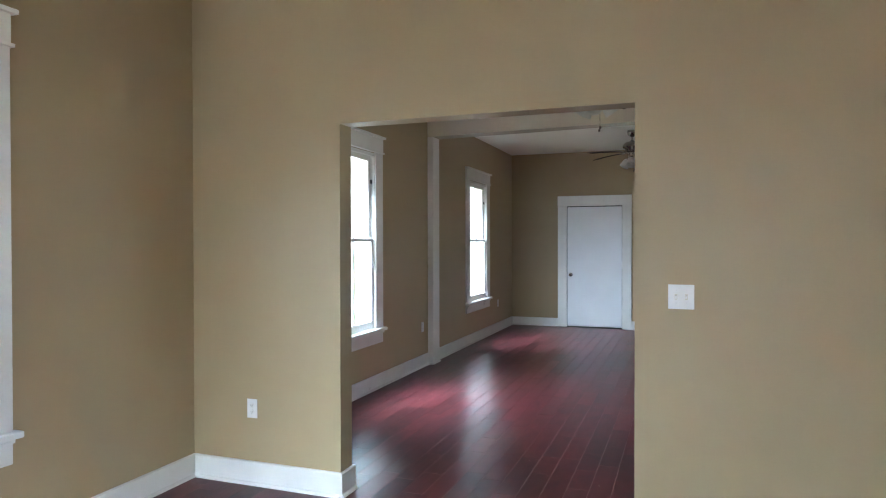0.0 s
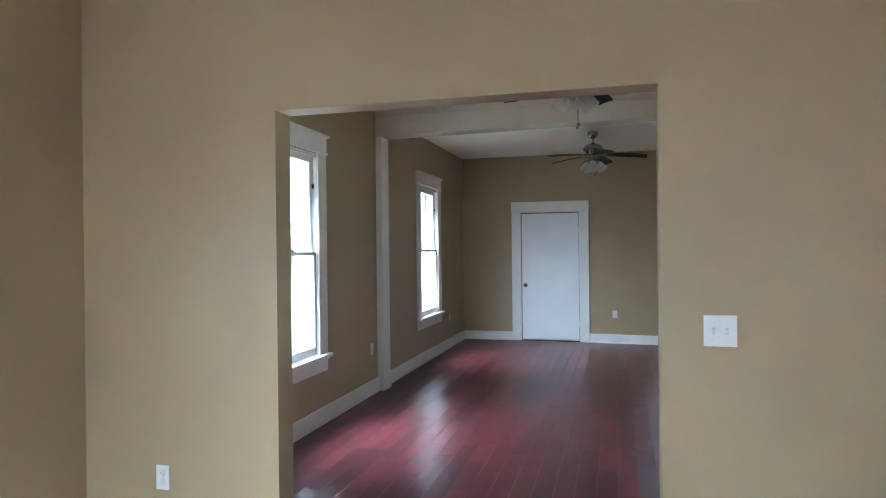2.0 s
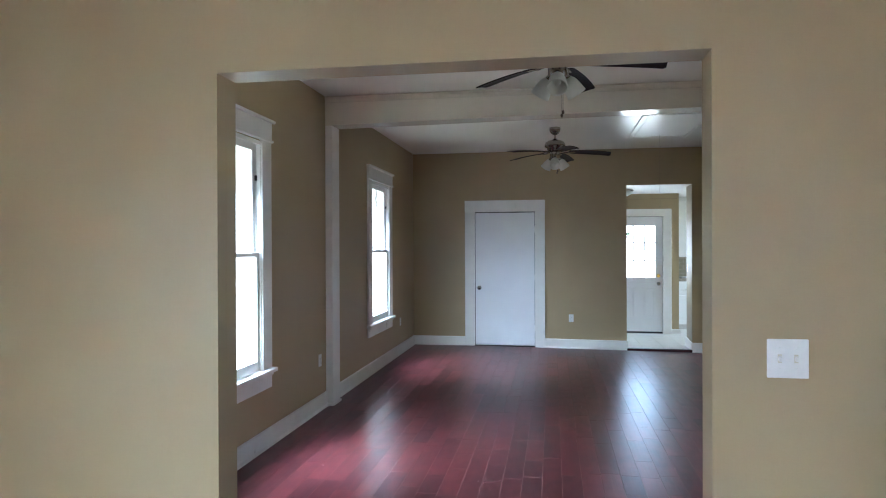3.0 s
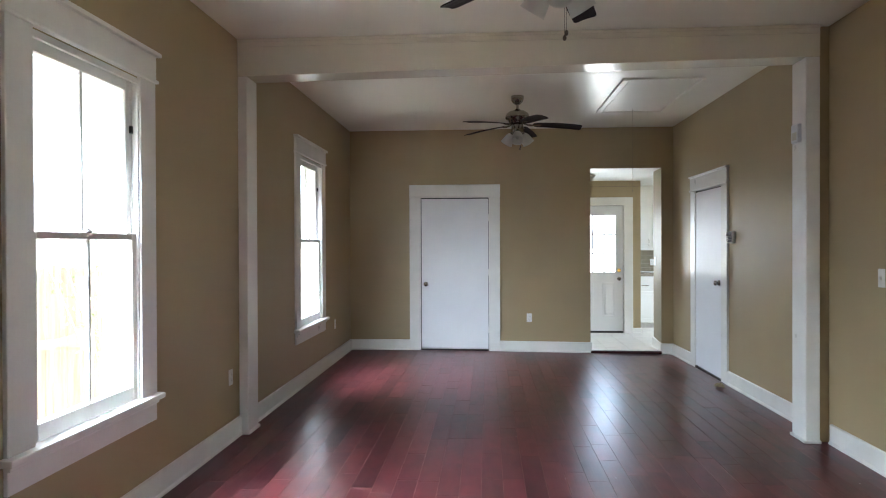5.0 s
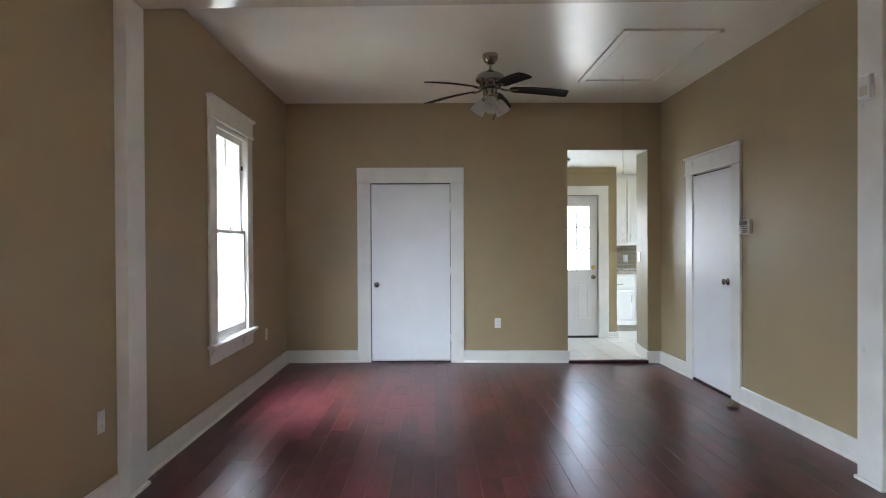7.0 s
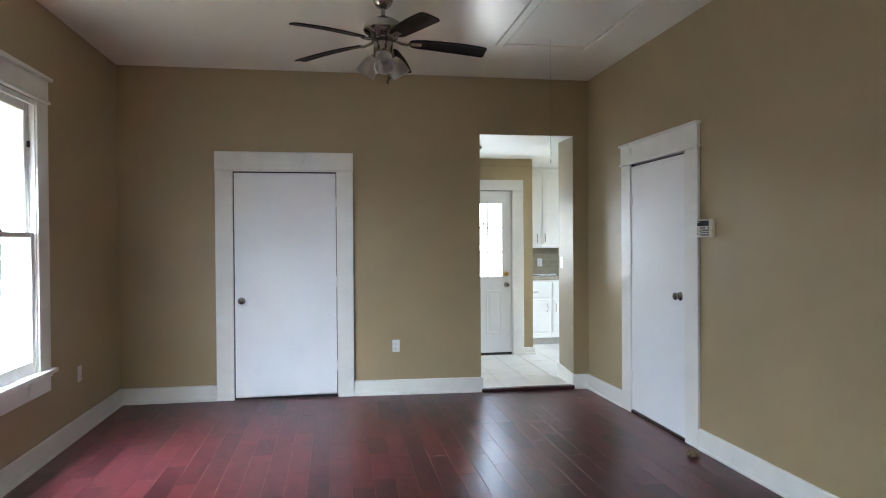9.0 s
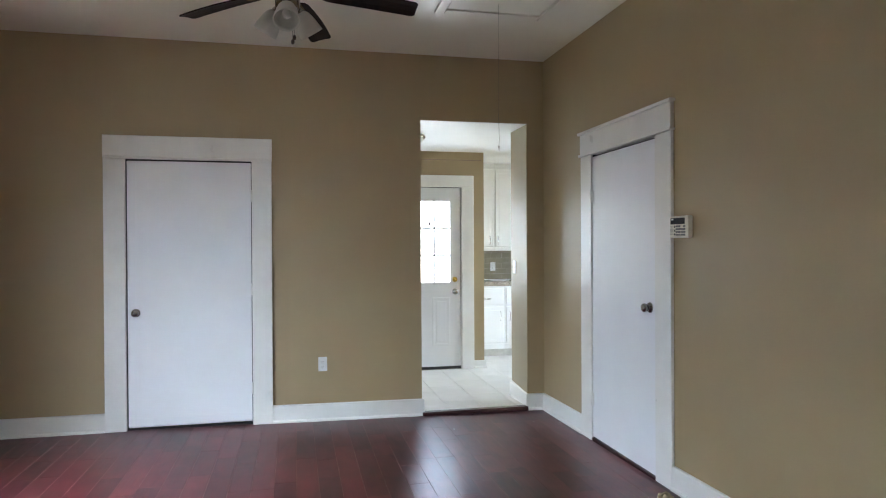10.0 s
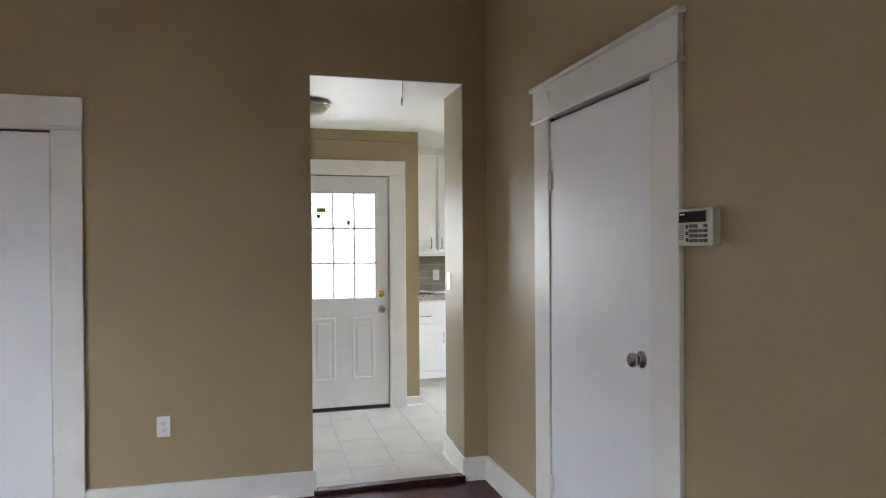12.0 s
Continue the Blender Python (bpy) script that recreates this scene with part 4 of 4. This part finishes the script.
def shrub(x, y, height, seed):
    """A loose leggy bush: thin stems from one root and many small leaves."""
    rnd = random.Random(seed)
    s = thing("yard_shrub", "leggy green shrub growing beside the fence", "shrub", group="yard shrubs")
    stems, leaves = bmesh.new(), bmesh.new()
    for q in range(9):
        a, lean = rnd.uniform(0, 6.28), rnd.uniform(0.1, 0.45)
        pts = []
        for k in range(6):
            u = k / 5
            r = lean * height * u ** 1.4
            pts.append((x + r * math.cos(a) + rnd.uniform(-0.03, 0.03), y + r * math.sin(a) + rnd.uniform(-0.03, 0.03), -0.75 + height * u))
        merge(stems, tube(pts, 0.006, 5))
        for k in range(60):
            u = rnd.uniform(0.3, 1.0)
            i0 = min(int(u * 5), 4)
            p = Vector(pts[i0]).lerp(Vector(pts[i0 + 1]), u * 5 - i0) + Vector((rnd.gauss(0, 0.10), rnd.gauss(0, 0.10), rnd.gauss(0, 0.07)))
            m = Matrix.Translation(p) @ pose(0, 0, 0, rnd.uniform(-60, 60), rnd.uniform(-60, 60), rnd.uniform(0, 360))
            size = rnd.uniform(0.035, 0.075)
            vs = [leaves.verts.new(m @ Vector(c)) for c in ((0, 0, 0), (size * 0.45, size * 0.26, 0.006), (size, 0, -0.006), (size * 0.45, -size * 0.26, 0.006))]
            leaves.faces.new(vs)
    part("stem", stems, BARK, s)
    part("foliage", leaves, LEAF, s)


shrub(-5.6, 6.9, 1.1, 1)
shrub(-5.6, 9.9, 2.6, 2)
shrub(-5.2, 12.2, 2.9, 3)
shrub(-5.7, 4.0, 1.1, 5)
# added wall, tall and close so that less low sky reaches the rooms
structure("backdrop", boxed(-9.7, -9.5, -16, 30, -0.75, 7.0), OUTER_PAINT, "added pale wall beyond the fence that holds back the low sky", "backdrop")

# ---- litter on the floor ----
random.seed(9)
lf = bmesh.new()
for q in range(7):
    g = bmesh.new()
    bmesh.ops.create_grid(g, x_segments=5, y_segments=4, size=0.5)
    for v in g.verts:
        taper = 1 - 0.7 * abs(v.co.x) * 2 * abs(v.co.x)
        v.co = Vector((v.co.x * 0.075, v.co.y * 0.06 * taper, 0.018 * noise.noise(v.co * 3.1 + Vector((q * 5, 1, 2))) + 0.010 * math.cos(v.co.y * 5)))
    ex = bmesh.ops.extrude_face_region(g, geom=g.faces[:])
    for v in [e for e in ex["geom"] if isinstance(e, bmesh.types.BMVert)]:
        v.co.z += 0.0015
    merge(lf, g, Matrix.Translation((random.uniform(-0.03, 0.03), random.uniform(-0.03, 0.03), 0.012 + 0.0022 * q)) @ pose(0, 0, 0, random.uniform(-10, 10), random.uniform(-10, 10), random.uniform(0, 360)))
low = min(v.co.z for v in lf.verts)
tagged(part("dried_leaf_clump", moved(lf, Matrix.Translation((1.425, 8.76, floor_z(1.42, 8.76) - low))), DRYLEAF), "crumpled tan dried leaf clump on the cherry floor", "leaf")
bits = bmesh.new()
for q in range(26):
    bx, by, r = 1.36 + random.gauss(0, 0.085), 8.80 + random.gauss(0, 0.13), random.uniform(0.002, 0.006)
    g = bmesh.new()
    bmesh.ops.create_icosphere(g, subdivisions=1, radius=r)
    merge(bits, g, Matrix.Translation((min(bx, 1.50), by, floor_z(bx, by) + r * 0.25)) @ pose(0, 0, 0, 0, 0, random.uniform(0, 180)) @ Matrix.Diagonal((1, random.uniform(0.4, 0.8), 0.3, 1)))
tagged(part("leaf_bits", bits, DRYLEAF), "broken tan leaf bits scattered beside the leaf clump", "debris", kind="stuff")
cr = bmesh.new()
for q in range(22):
    cx, cy, r = random.uniform(-2.4, 1.4), random.uniform(3.4, 10.6), random.uniform(0.0012, 0.0030)
    g = bmesh.new()
    bmesh.ops.create_icosphere(g, subdivisions=1, radius=r)
    merge(cr, g, Matrix.Translation((cx, cy, floor_z(cx, cy) + r * 0.7)) @ Matrix.Diagonal((1, random.uniform(0.6, 1.4), 0.7, 1)))
tagged(part("floor_crumbs", cr, PAPER), "tiny pale crumbs scattered over the wooden floor", "debris", kind="stuff")

# ---- kitchen backsplash and floor tiles ----
splash = structure("backsplash", boxed(1.5452, 3.395, 13.9525, 13.9595, 0.934, 1.351), GROUT, "taupe glass subway tile backsplash", "backsplash")
tile_me = mesh_of("splash_tile", boxed(-0.0745, 0.0745, -0.004, 0.003, -0.0335, 0.0335, bevel=0.002), SPLASH)
for r in range(6):
    for c in range(13):
        x = 1.545 + 0.0765 + c * 0.152 - (0.076 if r % 2 else 0)
        if 1.62 <= x <= 3.3:
            ob = new("splash_tile", tile_me)
            ob.parent = splash
            ob.location = (x, 13.952, 0.934 + 0.036 + r * 0.0695)

kfloor = structure("floor_kitchen", boxed(WEST, 3.4, NORTH + 0.03, 14.1, -0.1, -0.004), GROUT, "large ivory tiles laid in a staggered bond", "floor")
ktile = mesh_of("floor_tile", boxed(-0.1495, 0.1495, -0.304, 0.304, -0.010, 0.0, bevel=0.0015), TILE)
for c in range(-4, 9):
    x = 1.183 + c * 0.302
    if x > 3.2:
        continue
    for r in range(-2, 5):
        y = 11.935 + r * 0.612 + (0.20 if c % 3 == 1 else 0.40 if c % 3 == 2 else 0) - 0.2
        ya, yb = max(y - 0.304, NORTH + 0.036), min(y + 0.304, 14.0)
        if yb - ya > 0.05:
            ob = new("floor_tile", ktile)
            ob.parent = kfloor
            ob.location = (x, (ya + yb) / 2, random.uniform(-0.0006, 0.0004))
            ob.scale = (1, (yb - ya) / 0.608, 1)

# ---- plank floor, last ----
floor = structure("floor", box(boxed(WEST, 2.4, SOUTH, PART_Y1, -0.1, -0.0036), WEST, EAST_NEAR + 0.1, PART_Y1, 7.0, -0.1, -0.0036), SUBFLOOR, "hand-scraped dark cherry plank floor", "floor")
under = bmesh.new()
bmesh.ops.create_grid(under, x_segments=36, y_segments=36, size=0.5)
for v in under.verts:
    ux, uy = WEST + (v.co.x + 0.5) * (EAST_FAR - WEST), 7.0 + (v.co.y + 0.5) * (NORTH + 0.03 - 7.0)
    v.co = Vector((ux, uy, floor_z(ux, uy) - 0.0036))
part("underlay", under, SUBFLOOR, floor)
PW = 0.1275
LENGTHS = (0.34, 0.50, 0.68, 0.86, 1.10)


def plank_bm(length):
    w, c = PW / 2 - 0.0005, 0.0009
    bm = bmesh.new()
    rings = []
    for ins, z in ((0.0, -0.012), (0.0, -c), (c, 0.0)):
        hx, hy = w - ins, length / 2 - 0.0007 - ins
        rings.append([bm.verts.new((sx * hx, sy * hy, z)) for sx, sy in ((-1, -1), (1, -1), (1, 1), (-1, 1))])
    for level, (a, b) in enumerate(zip(rings, rings[1:])):
        for k in range(4):
            bm.faces.new((a[k], a[(k + 1) % 4], b[(k + 1) % 4], b[k])).material_index = level
    bm.faces.new(rings[-1])
    return bm


plank_me = [mesh_of("plank", plank_bm(q), PLANK) for q in LENGTHS]
for me in plank_me:
    me.materials.append(WORNEDGE)
rest = bmesh.new()
random.seed(12)
rows_n = int((EAST_FAR + 0.9 - WEST) / PW) + 2
pieces = 0
for r in range(rows_n):
    x = WEST + PW * (r - 0.155)
    y = SOUTH + random.uniform(-0.6, 0)
    while y < NORTH + 0.02:
        q = random.randrange(5)
        cy = y + LENGTHS[q] / 2
        if x > EAST_FAR + 0.12 and cy > PART_Y0:
            break
        z = random.uniform(-0.0001, 0.0002)
        inside = x < EAST_FAR + 0.2 and cy > PART_Y1 + 0.4
        clip_end = y + LENGTHS[q] > NORTH + 0.03
        if inside and not clip_end and pieces < 330:
            ob = new("plank", plank_me[q])
            ob.parent = floor
            ob.location = (x, cy, z + floor_z(x, cy))
            ob.rotation_euler = (math.atan2(floor_z(x, cy + 0.2) - floor_z(x, cy - 0.2), 0.4), 0, 0)
            pieces += 1
        else:
            b2 = plank_bm(min(LENGTHS[q], NORTH + 0.028 - y) if clip_end else LENGTHS[q])
            my = y + min(LENGTHS[q], NORTH + 0.028 - y) / 2
            merge(rest, b2, Matrix.Translation((x, my, z + floor_z(x, my))) @ pose(0, 0, 0, math.degrees(math.atan2(floor_z(x, my + 0.2) - floor_z(x, my - 0.2), 0.4))))
        y += LENGTHS[q]
beyond = part("planks_beyond", rest, PLANK, floor)
beyond.data.materials.append(WORNEDGE)
tagged(beyond, kind="stuff")
